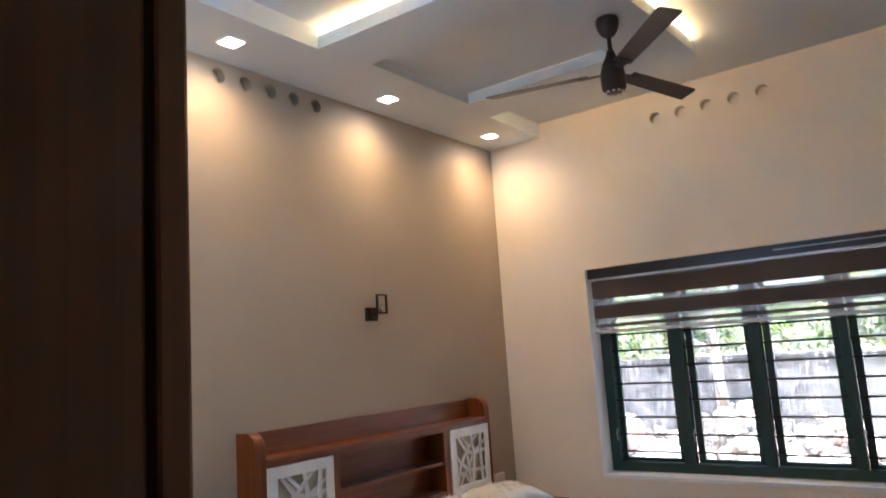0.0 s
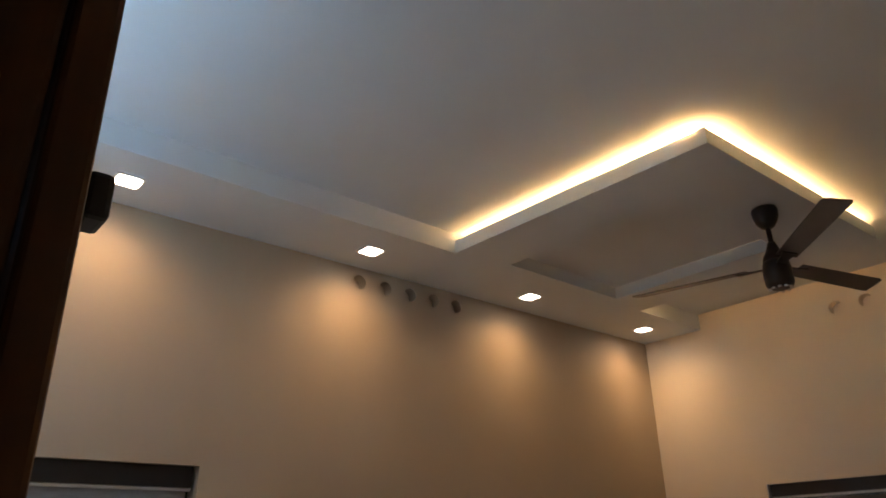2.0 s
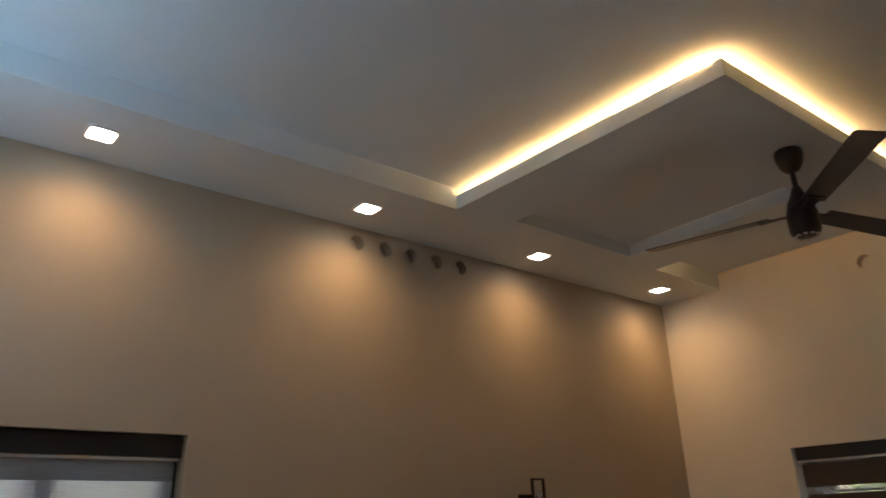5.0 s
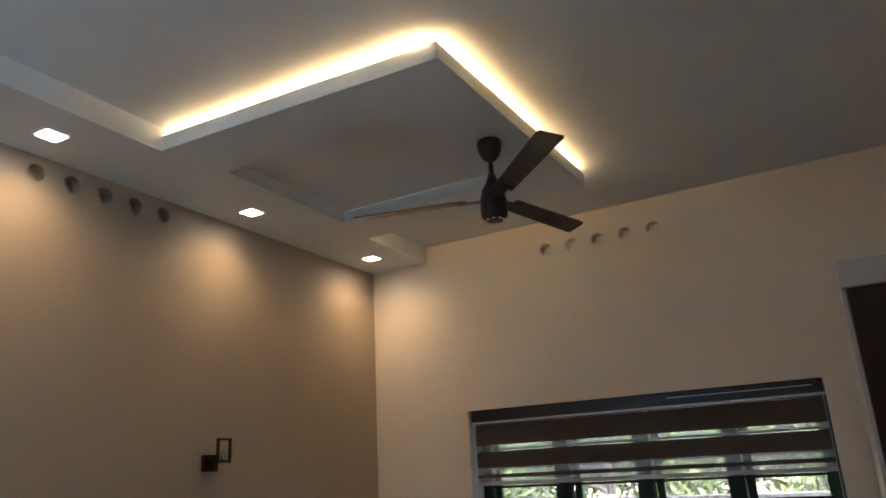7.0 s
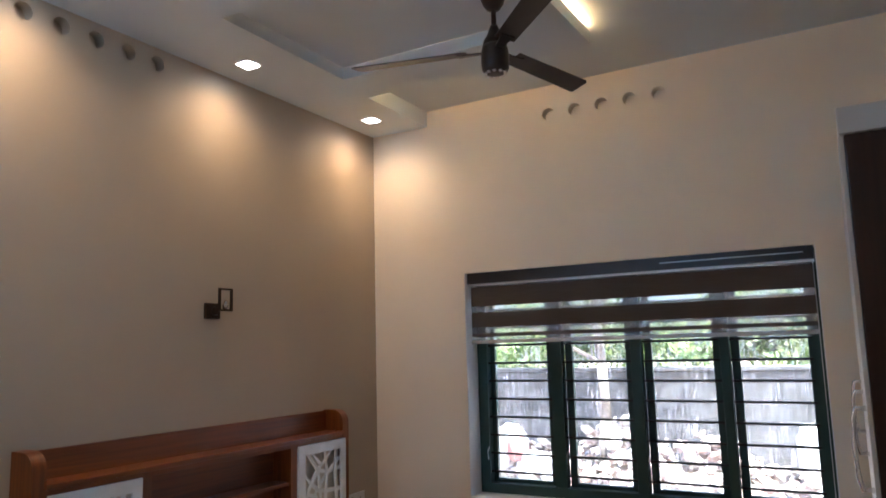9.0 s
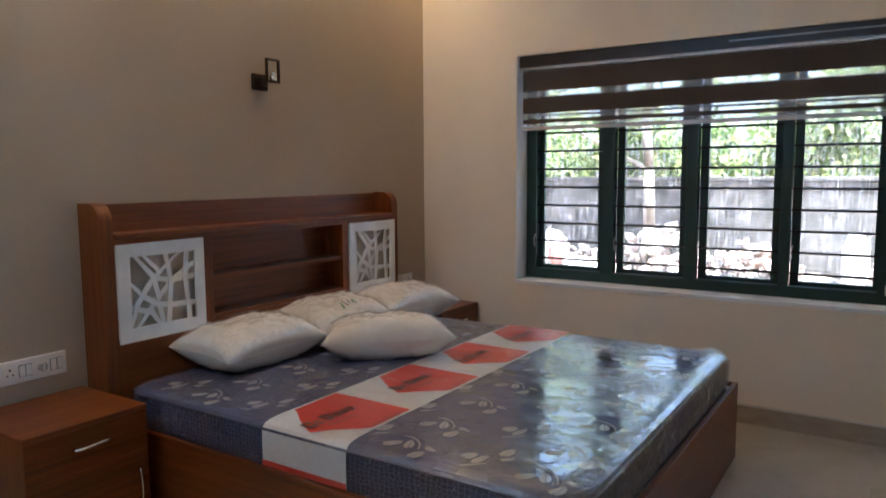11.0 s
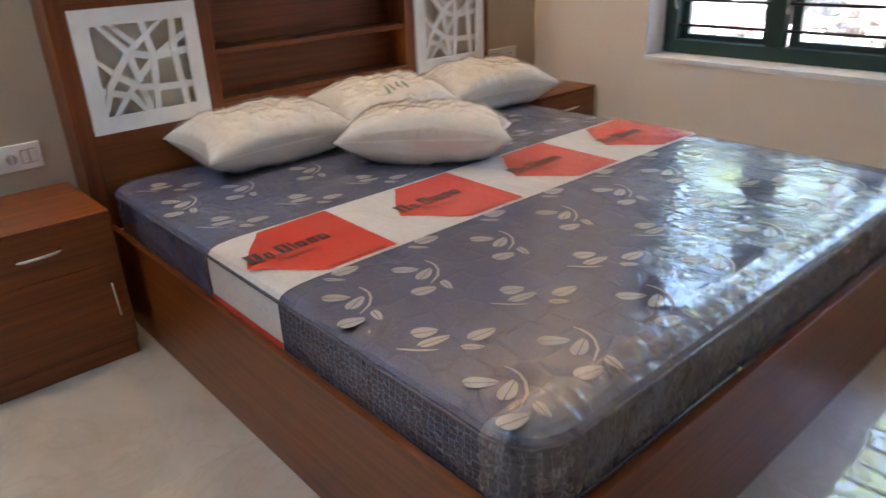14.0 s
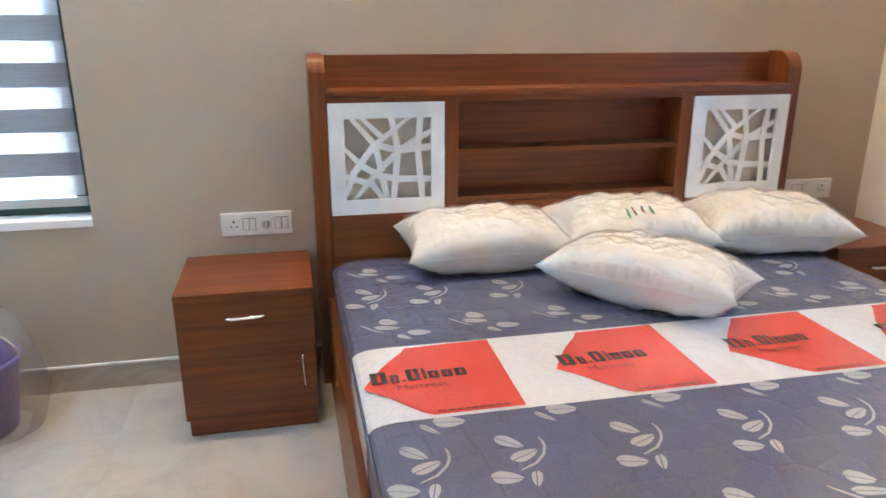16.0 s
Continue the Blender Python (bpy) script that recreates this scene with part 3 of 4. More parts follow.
def downlight(x, y):
    d = thing("downlight", (x, y, DROP), "lit square recessed downlight in the dropped ceiling", "downlight", "downlights over the bed wall")
    part("rim", slab(bmesh.new(), rounded(x - 0.058, x + 0.058, y - 0.058, y + 0.058, 0.02), [rounded(x - 0.048, x + 0.048, y - 0.048, y + 0.048, 0.016)], on_z, DROP - 0.006, DROP - 0.0005), M_WHITE, d)
    part("lens", prism(bmesh.new(), rounded(x - 0.0475, x + 0.0475, y - 0.0475, y + 0.0475, 0.016), on_z, DROP - 0.004, DROP - 0.001), M_DOWN, d, "glowing warm diffuser")
    spot = bpy.data.lights.new("downlight_beam", "SPOT")
    spot.energy, spot.color, spot.spot_size, spot.spot_blend, spot.shadow_soft_size = SPOT, WARM_SPOT, radians(158), 1.0, 0.045
    s = new("downlight_beam", spot)
    s.matrix_world = look((x, y, DROP - 0.02), (x, y + 0.0001, 0))


for y in (-3.796, -2.62, -1.475, -0.345):
    downlight(0.228, y)

led = thing("led_tape", (1.2, -1.5, DROP + 0.07), "warm glowing light tape on the ceiling tray's edge", "light strip")
part("tape", boxed(0.47, 1.80, -2.215, -2.200, DROP + 0.071, DROP + 0.078), M_LED, led)
part("tape", boxed(1.825, 1.838, -2.185, -0.72, DROP + 0.071, DROP + 0.078), M_LED, led)
part("tape", boxed(0.47, 1.80, -0.735, -0.722, DROP + 0.071, DROP + 0.078), M_LED, led)

def tube_light():
    t = thing("tube_light", (0.3, BACK, 2.73), "lit white tube light on the wall by the door", "tube light")
    m = Matrix.Translation((0.372, BACK + 0.060, 2.73)) @ Matrix.Rotation(radians(2.4), 4, "Z")

    def skew(bm):
        bmesh.ops.transform(bm, matrix=m, verts=bm.verts)
        return bm

    part("batten", skew(boxed(-0.02, 1.54, -0.05, -0.012, -0.03, 0.025, bevel=0.004)), M_WHITE, t, "white metal batten")
    part("tube", skew(rod(bmesh.new(), (0.012, 0.008, 0), (1.508, 0.008, 0), 0.0125, 16)), M_TUBE, t, "glowing cool white tube", smooth=True)
    for x in (0.0, 1.52):
        part("end_cap", skew(boxed(x - 0.012, x + 0.012, -0.012, 0.024, -0.017, 0.017, bevel=0.004)), M_WHITE, t)


tube_light()


def sconce():
    y, z = -1.49, 1.845
    s = thing("wall_lamp", (0, y, z), "small dark bronze wall lamp with an open square frame", "wall lamp")
    part("wall_plate", boxed(0.0, 0.022, y - 0.05, y + 0.045, z - 0.04, z + 0.042, bevel=0.004), M_BRONZE, s)
    bm = boxed(0.022, 0.05, y - 0.018, y + 0.018, z - 0.02, z + 0.02, bevel=0.003)
    box(bm, 0.05, 0.062, y + 0.0, y + 0.011, z - 0.0, z + 0.12)
    box(bm, 0.05, 0.062, y + 0.081, y + 0.092, z - 0.0, z + 0.12)
    box(bm, 0.05, 0.062, y + 0.011, y + 0.081, z + 0.11, z + 0.12)
    box(bm, 0.05, 0.062, y + 0.011, y + 0.081, z - 0.0, z + 0.011)
    part("frame", bm, M_BRONZE, s, "thin open rectangular frame")
    bulb = lathe(bmesh.new(), (0.056, y + 0.046, z + 0.012), [(0.012, 0), (0.016, 0.012), (0.014, 0.03), (0.004, 0.046)], 14)
    part("bulb", bulb, M_CHROME, s, "small clear bulb", smooth=True)


sconce()


# ---- ceiling fan ----
def fan():
    cx, cy = 1.685, -1.487
    f = thing("ceiling_fan", (cx, cy, DROP), "dark brown three-blade ceiling fan at rest", "ceiling fan")
    part("canopy", lathe(bmesh.new(), (cx, cy, DROP), [(0.052, 0.0), (0.056, -0.012), (0.054, -0.04), (0.045, -0.068), (0.03, -0.09), (0.016, -0.098)]), M_FAN, f, smooth=True)
    part("downrod", rod(bmesh.new(), (cx, cy, 2.97), (cx, cy, DROP - 0.09), 0.011, 14), M_FAN, f, smooth=True)
    part("yoke", lathe(bmesh.new(), (cx, cy, 2.90), [(0.052, 0.0), (0.046, 0.022), (0.032, 0.045), (0.021, 0.075), (0.016, 0.09)]), M_FAN, f, smooth=True)
    part("motor", lathe(bmesh.new(), (cx, cy, 2.775), [(0.036, 0.0), (0.05, 0.006), (0.058, 0.02), (0.06, 0.05), (0.06, 0.085), (0.056, 0.11), (0.05, 0.126)]), M_FAN, f, smooth=True)
    ring = bmesh.new()
    for k in range(10):
        a = 2 * math.pi * k / 10
        box(ring, cx + 0.043 * math.cos(a) - 0.006, cx + 0.043 * math.cos(a) + 0.006, cy + 0.043 * math.sin(a) - 0.006, cy + 0.043 * math.sin(a) + 0.006, 2.771, 2.7765)
    part("vent_ring", ring, M_SILVER, f, "pale slots under the motor")
    for turn in FAN_TURNS:
        m = Matrix.Translation((cx, cy, FAN_Z)) @ Matrix.Rotation(radians(turn), 4, "Z") @ Matrix.Rotation(radians(FAN_PITCH), 4, "X")
        bm = prism(bmesh.new(), [(0.12, -0.042), (0.62, -0.052), (0.635, -0.044), (0.643, 0.046), (0.63, 0.052), (0.12, 0.043)], on_z, -0.0025, 0.0025)
        bmesh.ops.transform(bm, matrix=m, verts=bm.verts)
        blade = part("blade", bm, M_FAN, f)
        arm = prism(bmesh.new(), [(0.05, -0.016), (0.13, -0.022), (0.165, -0.03), (0.165, 0.03), (0.13, 0.022), (0.05, 0.016)], on_z, -0.009, -0.003)
        bmesh.ops.transform(arm, matrix=m, verts=arm.verts)
        arm = part("bracket", arm, M_FAN, blade)


fan()


# ---- bed ----
BY0, BY1, BX1, RIM = -2.454, -0.530, 2.184, 0.372


def bed():
    b = thing("bed", (1.2, -1.5, 0), "reddish-brown laminate storage bed with a shelved headboard", "bed")
    for y0, y1 in ((BY0, BY0 + 0.022), (BY1 - 0.022, BY1)):
        part("side_panel", boxed(0.17, BX1 - 0.022, y0, y1, 0, RIM, bevel=0.002), M_WOODX, b)
    part("foot_panel", boxed(BX1 - 0.0215, BX1, BY0, BY1, 0, RIM, bevel=0.002), M_WOODY, b)
    part("deck", boxed(0.17, BX1 - 0.022, BY0 + 0.022, BY1 - 0.022, 0.335, 0.352), M_PLY, b, "pale plywood deck")
    # headboard
    hy0, hy1, hx = -2.482, -0.518, 0.150

    def upright(y0, y1):
        pts = [(0.004, 0.0), (hx, 0.0), (hx, 1.19)] + [(hx - 0.075 + 0.075 * math.cos(radians(a)), 1.19 + 0.075 * math.sin(radians(a))) for a in range(10, 91, 10)] + [(0.004, 1.265)]
        return prism(bmesh.new(), pts, lambda a, c, d: (a, d, c), y0, y1)

    part("upright", upright(hy0, hy0 + 0.058), M_WOODZ, b)
    part("upright", upright(hy1 - 0.058, hy1), M_WOODZ, b)
    part("back_panel", boxed(0.004, 0.022, hy0 + 0.058, hy1 - 0.058, 1.115, 1.258, bevel=0.002), M_WOODY, b)
    part("top_shelf", boxed(0.022, hx + 0.012, hy0 + 0.058, hy1 - 0.058, 1.118, 1.140, bevel=0.003), M_WOODY, b)
    part("back_panel", boxed(0.004, 0.016, -1.96, -1.02, 0.30, 1.115), M_WOODY, b)
    for y0, y1 in ((-1.992, -1.941), (-1.036, -0.985)):
        part("divider", boxed(0.016, hx - 0.002, y0, y1, 0.30, 1.117, bevel=0.002), M_WOODZ, b)
    part("shelf", boxed(0.016, hx - 0.014, -1.941, -1.036, 0.895, 0.915, bevel=0.002), M_WOODY, b)
    part("shelf", boxed(0.016, hx - 0.003, -1.941, -1.036, 0.715, 0.735, bevel=0.002), M_WOODY, b)
    part("lower_panel", boxed(hx - 0.022, hx - 0.003, -1.941, -1.036, 0.30, 0.713, bevel=0.002), M_WOODY, b)
    part("apron", boxed(hx - 0.03, hx - 0.001, -1.941, -1.036, 1.094, 1.117, bevel=0.002), M_WOODY, b)
    for y0, y1 in ((hy0 + 0.058, -1.992), (-0.985, hy1 - 0.058)):
        part("lower_panel", boxed(hx - 0.022, hx - 0.003, y0, y1, 0.30, 0.700, bevel=0.002), M_WOODY, b)
        part("apron", boxed(hx - 0.03, hx - 0.001, y0, y1, 1.088, 1.117, bevel=0.002), M_WOODY, b)
    # cut-out panels, each with a pale board added close behind
    strokes = [
        [(0.19, 0.1), (0.385, 0.36), (0.44, 0.60)], [(0.28, 0.1), (0.46, 0.31)], [(0.70, 0.1), (0.385, 0.37), (0.20, 0.62), (0.13, 0.80)],
        [(0.535, 0.1), (0.59, 0.42), (0.545, 0.9)], [(0.785, 0.1), (0.765, 0.42), (0.80, 0.9)], [(0.11, 0.40), (0.27, 0.55), (0.43, 0.655), (0.60, 0.685), (0.90, 0.695)],
        [(0.385, 0.37), (0.60, 0.425), (0.90, 0.40)], [(0.90, 0.26), (0.77, 0.32), (0.60, 0.43), (0.42, 0.60), (0.20, 0.89)], [(0.13, 0.65), (0.36, 0.73), (0.45, 0.89)], [(0.445, 0.66), (0.49, 0.89)],
    ]
    for y0 in (-2.421, -0.984):
        y1, z0, z1 = y0 + 0.424, 0.688, 1.097
        fr = bmesh.new()
        slab(fr, rect(y0, y1, z0, z1), [rect(y0 + 0.056, y1 - 0.05, z0 + 0.055, z1 - 0.055)], on_x(), hx + 0.010, hx - 0.0005)
        panel = part("fretwork_panel", fr, M_WHITE, b, "white lacquered panel with cut-out pattern")
        part("backing", boxed(hx - 0.040, hx - 0.032, y0 + 0.012, y1 - 0.012, 0.702, 1.086), M_BOARD, b, "greige board behind the cut-outs")
        step = 0
        for line in strokes:
            for (u0, v0), (u1, v1) in zip(line, line[1:]):
                a = Vector((y0 + 0.424 * u0, z1 - 0.409 * v0))
                c = Vector((y0 + 0.424 * u1, z1 - 0.409 * v1))
                t = (c - a).normalized()
                n = Vector((-t.y, t.x)) * 0.0115
                a, c = a - t * 0.007, c + t * 0.007
                lo, hi = Vector((y0 + 0.05, z0 + 0.05)), Vector((y1 - 0.044, z1 - 0.049))
                pts = [Vector((min(max(p.x, lo.x), hi.x), min(max(p.y, lo.y), hi.y))) for p in (a - n, c - n, c + n, a + n)]
                part("fret_bar", prism(bmesh.new(), pts, on_x(), hx + 0.0092 - 0.0003 * step, hx + 0.0005 + 0.0001 * step), M_WHITE, panel)
                step += 1


bed()


MATTRESS_TOP = 0.529


def mattress():
    x0, x1, y0, y1, z0, z1 = 0.168, 2.152, -2.432, -0.562, 0.353, MATTRESS_TOP
    m = thing("mattress", (1.1, -1.5, z0), "blue floral quilted mattress still in clear plastic", "mattress")

    def ring(bm, inset, z):
        return [bm.verts.new((a, b, z)) for a, b in rounded(x0 + inset, x1 - inset, y0 + inset, y1 - inset, 0.11 - inset, 8)]

    def loft(levels, cap):
        bm = bmesh.new()
        rings = [ring(bm, i, z) for i, z in levels]
        for a, c in zip(rings, rings[1:]):
            for k in range(len(a)):
                j = (k + 1) % len(a)
                bm.faces.new((a[k], a[j], c[j], c[k]))
        if cap:
            bm.faces.new(rings[-1])
        return bm

    body = loft([(0.008, z0), (0.0, z0 + 0.015), (-0.003, (z0 + z1) / 2), (0.0, z1 - 0.030), (0.003, z1 - 0.022)], False)
    part("border", body, M_BORDER, m, "dark blue netted side in plastic film", smooth=True)
    part("top_panel", loft([(0.003, z1 - 0.022), (0.010, z1 - 0.012), (0.03, z1 - 0.005), (0.06, z1 - 0.0015), (0.095, z1)], True), M_QUILT, m, "blue quilted top in plastic film")
    for z in (z1 - 0.026, z0 + 0.012):
        bm = bmesh.new()
        pts = [(a, b, z) for a, b in rounded(x0 - 0.001, x1 + 0.001, y0 - 0.001, y1 + 0.001, 0.11, 8)]
        part("piping", tube_along(bm, [*pts, pts[0]], 0.005, 6), M_PIPING, m, smooth=True)
    # the one plain word under the name, lettered
    text = bpy.data.curves.new("word", "FONT")
    text.body, text.size = "Mattress", 0.036
    text_ob = bpy.data.objects.new("word", text)
    scene.collection.objects.link(text_ob)
    WORD = bpy.data.meshes.new_from_object(text_ob.evaluated_get(bpy.context.evaluated_depsgraph_get()))
    bpy.data.objects.remove(text_ob)
    WORD.transform(Matrix.Rotation(radians(90), 4, "Z"))
    # white band that wraps over the top and down both sides
    half = [(y0 - 0.0035, z0 + 0.02), (y0 - 0.0045, (z0 + z1) / 2), (y0 - 0.0035, z1 - 0.030), (y0 + 0.002, z1 - 0.020), (y0 + 0.010, z1 - 0.0105), (y0 + 0.03, z1 - 0.0035), (y0 + 0.06, z1), (y0 + 0.095, z1 + 0.0015)]
    prof = half + [(y0 + y1 - p, q) for p, q in half[::-1]]

    def ribbon(xa, xb, path):
        bm = bmesh.new()
        rows = [(bm.verts.new((xa, p, q)), bm.verts.new((xb, p, q))) for p, q in path]
        for r, s in zip(rows, rows[1:]):
            bm.faces.new((r[0], r[1], s[1], s[0]))
        return bm

    band = part("band", ribbon(0.985, 1.364, prof), M_BAND, m, "white printed band")
    part("red_edge", ribbon(0.985, 1.364, [(y0 - 0.0055, z0 + 0.021), (y0 - 0.0058, z0 + 0.042)]), M_RED, band)
    for k in range(4):
        dy = 0.490 * k
        # a kite of red with a drawn-out point and hollow shoulders
        pts = [(1.200, -2.424), (1.150, -2.398), (1.100, -2.366), (1.060, -2.335), (1.028, -2.308), (1.000, -2.292), (0.992, -2.060), (1.352, -2.066), (1.352, -2.280), (1.335, -2.305), (1.300, -2.335), (1.255, -2.370), (1.225, -2.398)]
        bm = bmesh.new()
        bm.faces.new([bm.verts.new((px, py + dy, z1 + 0.0027 - (0.002 if py + dy < y0 + 0.06 else 0.0))) for px, py in pts])
        red = part("red_print", bm, M_RED, band, "red printed shape with dark lettering")
        # the maker's name as plain strokes
        bars = bmesh.new()
        yy = -2.402 + dy
        for n, (wd, tall) in enumerate(((0.044, 0.060), (0.024, 0.040), (0.010, 0.010), (0.036, 0.060), (0.010, 0.060), (0.030, 0.040), (0.030, 0.040), (0.032, 0.040))):
            base = 1.188 - 0.001 * n
            for a, c in ((yy, yy + wd * 0.36), (yy + wd * 0.58, yy + wd * 0.9)) if wd > 0.015 else ((yy, yy + wd * 0.8),):
                bars.faces.new([bars.verts.new((u, v, z1 + 0.0036)) for u, v in ((base, a), (base, c), (base - tall, c), (base - tall, a))])
            if wd > 0.015:
                for h in (0.0, tall - 0.010):
                    bars.faces.new([bars.verts.new((u, v, z1 + 0.0040)) for u, v in ((base - h, yy + 0.002), (base - h, yy + wd * 0.88), (base - h - 0.009, yy + wd * 0.88), (base - h - 0.009, yy + 0.002))])
            yy += wd + 0.004
        part("lettering", bars, M_PRINTGREY, red, "dark printed name")
        part_of("small_lettering", WORD, M_PRINTRED, red, at=(1.226, -2.345 + dy, z1 + 0.0036))
        line = bmesh.new()
        rng = random.Random(k)
        yy = -2.27 + dy
        while yy < -2.10 + dy:
            wd = rng.uniform(0.008, 0.02)
            line.faces.new([line.verts.new((u, v, z1 + 0.0036)) for u, v in ((1.343, yy), (1.343, yy + wd), (1.336, yy + wd), (1.336, yy))])
            yy += wd + 0.005
        part("fine_print", line, M_PRINTRED, red, "fine unreadable print")
    # floral sprigs: two cuts, shared by all repeats
    def petal(bm, cx, cy, ang, ln, wd, h):
        """A leaf of two lobes with a fine slit along its middle."""
        ca, sa = math.cos(radians(ang)), math.sin(radians(ang))
        for side in (1, -1):
            pts = []
            for k in range(9):
                a = math.pi * k / 8
                u = ln * math.cos(a) * (1.0 if side > 0 else 0.9)
                v = side * (0.0011 + wd * math.sin(a) * (1.0 - 0.35 * math.cos(a)) * (1.0 if side > 0 else 0.85))
                pts.append(bm.verts.new((cx + u * ca - v * sa, cy + u * sa + v * ca, h)))
            bm.faces.new(pts if side > 0 else pts[::-1])

    def sheet(bm, name):
        me = bpy.data.meshes.new(name)
        bm.to_mesh(me)
        bm.free()
        return me

    def sprig(petals, stems):
        """Petals as centre, half axis and half width; stems as bent strokes."""
        h, cut = z1 + 0.0012, []
        for n, (cx, cy, ax, ay, wd) in enumerate(petals):
            bm = bmesh.new()
            petal(bm, cx, cy, math.degrees(math.atan2(ay, ax)), math.hypot(ax, ay) * 0.92, wd * 0.88, h + 0.0002 * (n % 3))
            cut.append(sheet(bm, "petal"))
        bm = bmesh.new()
        for line in stems:
            rows = []
            for k, p in enumerate(line):
                a, c = Vector(line[max(k - 1, 0)]), Vector(line[min(k + 1, len(line) - 1)])
                t = (c - a).normalized() * (0.0032 if 0 < k < len(line) - 1 else 0.0016)
                rows.append((bm.verts.new((p[0] + t.y, p[1] - t.x, h + 0.0007)), bm.verts.new((p[0] - t.y, p[1] + t.x, h + 0.0007))))
            for p, q in zip(rows, rows[1:]):
                bm.faces.new((p[0], p[1], q[1], q[0]))
        return sheet(bm, "floral_motif"), cut

    curled = sprig(
        [(-0.068, -0.002, 0.026, 0.027, 0.0195), (-0.016, 0.018, -0.015, 0.034, 0.0185), (0.050, -0.040, 0.009, 0.034, 0.0225), (0.062, 0.016, 0.027, -0.008, 0.0120)],
        [[(-0.074, 0.066), (-0.056, 0.069), (-0.036, 0.067), (-0.012, 0.056), (0.014, 0.032), (0.032, -0.006)]],
    )
    flat = sprig(
        [(-0.042, -0.026, 0.016, 0.028, 0.0235), (-0.002, -0.034, 0.009, 0.041, 0.0150), (0.047, 0.052, 0.005, 0.038, 0.0205), (0.068, 0.004, 0.019, 0.019, 0.0110)],
        [[(-0.033, -0.108), (-0.016, -0.094), (0.000, -0.082), (0.014, -0.068), (0.028, -0.050)]],
    )
    for r in range(8):
        x = 0.39 + 0.2335 * r
        for k in range(8):
            y = -2.412 + 0.262 * k + (0.128 if r % 2 == 0 else 0.0)
            if y > -0.64 or y < -2.42 or r in (3, 4) or (r == 0 and y < -2.36):
                continue
            stem, petals = curled if r % 2 else flat
            y = max(y, -2.352)
            motif = part_of("floral_motif", stem, M_PETAL, m, at=(x, y, 0))
            for me in petals:
                part_of("petal", me, M_PETAL, motif)
    # the row that the white band half covers
    for k in range(7):
        bm = bmesh.new()
        y = -2.255 + 0.262 * k
        petal(bm, 1.386, y, 82, 0.037, 0.0225, z1 + 0.0012)
        part("floral_motif", bm, M_PETAL, m)
        bm = bmesh.new()
        petal(bm, 1.408, y - 0.048, 40, 0.030, 0.007, z1 + 0.0012)
        part("floral_motif", bm, M_PETAL, m)


mattress()


def mattress_film():
    """The loose, crinkled film that hangs over the foot edge of the mattress."""
    x1, y0, y1, z0, z1, r = 2.152, -2.432, -0.562, 0.353, MATTRESS_TOP, 0.11
    path = [(x1 - r + r * math.sin(a), y0 + r - r * math.cos(a), math.sin(a), -math.cos(a)) for a in [radians(4.5 * k) for k in range(21)]]
    path += [(x1, y0 + r + (y1 - y0 - 2 * r) * k / 330, 1.0, 0.0) for k in range(1, 330)]
    path += [(x1 - r + r * math.cos(a), y1 - r + r * math.sin(a), math.cos(a), math.sin(a)) for a in [radians(4.5 * k) for k in range(21)]]
    prof = [(-0.09 + 0.01 * k, z1 + 0.004) for k in range(7)] + [(-0.012, z1 + 0.001), (0.001, z1 - 0.006), (0.0045, z1 - 0.014)] + [(0.0065, z1 - 0.024 - 0.0085 * k) for k in range(14)]
    bm = bmesh.new()
    grid = []
    for i, (x, y, nx, ny) in enumerate(path):
        row = []
        for j, (out, z) in enumerate(prof):
            s = 0.0075 * i
            f = abs(noise.noise(Vector((s * 22 + j * 0.30, j * 0.10, 2.0)))) + 0.6 * abs(noise.noise(Vector((s * 45 - j * 0.40, j * 0.16, 7.0))))
            lift = 0.027 * max(0.0, 0.5 - f) * min(1.0, 0.1 + 0.2 * j)
            top = max(0.0, min(1.0, (8 - j) / 3))
            o = out + lift * (1 - top)
            row.append(bm.verts.new((x + nx * o, y + ny * o, z + lift * top * 0.8)))
        grid.append(row)
    for a, c in zip(grid, grid[1:]):
        for j in range(len(prof) - 1):
            bm.faces.new((a[j], c[j], c[j + 1], a[j + 1]))
    ob = part("plastic_film", bm, M_WRAP, bpy.data.objects["mattress"], "crinkled clear film over the foot edge", smooth=True)
    ob.visible_shadow = False


mattress_film()


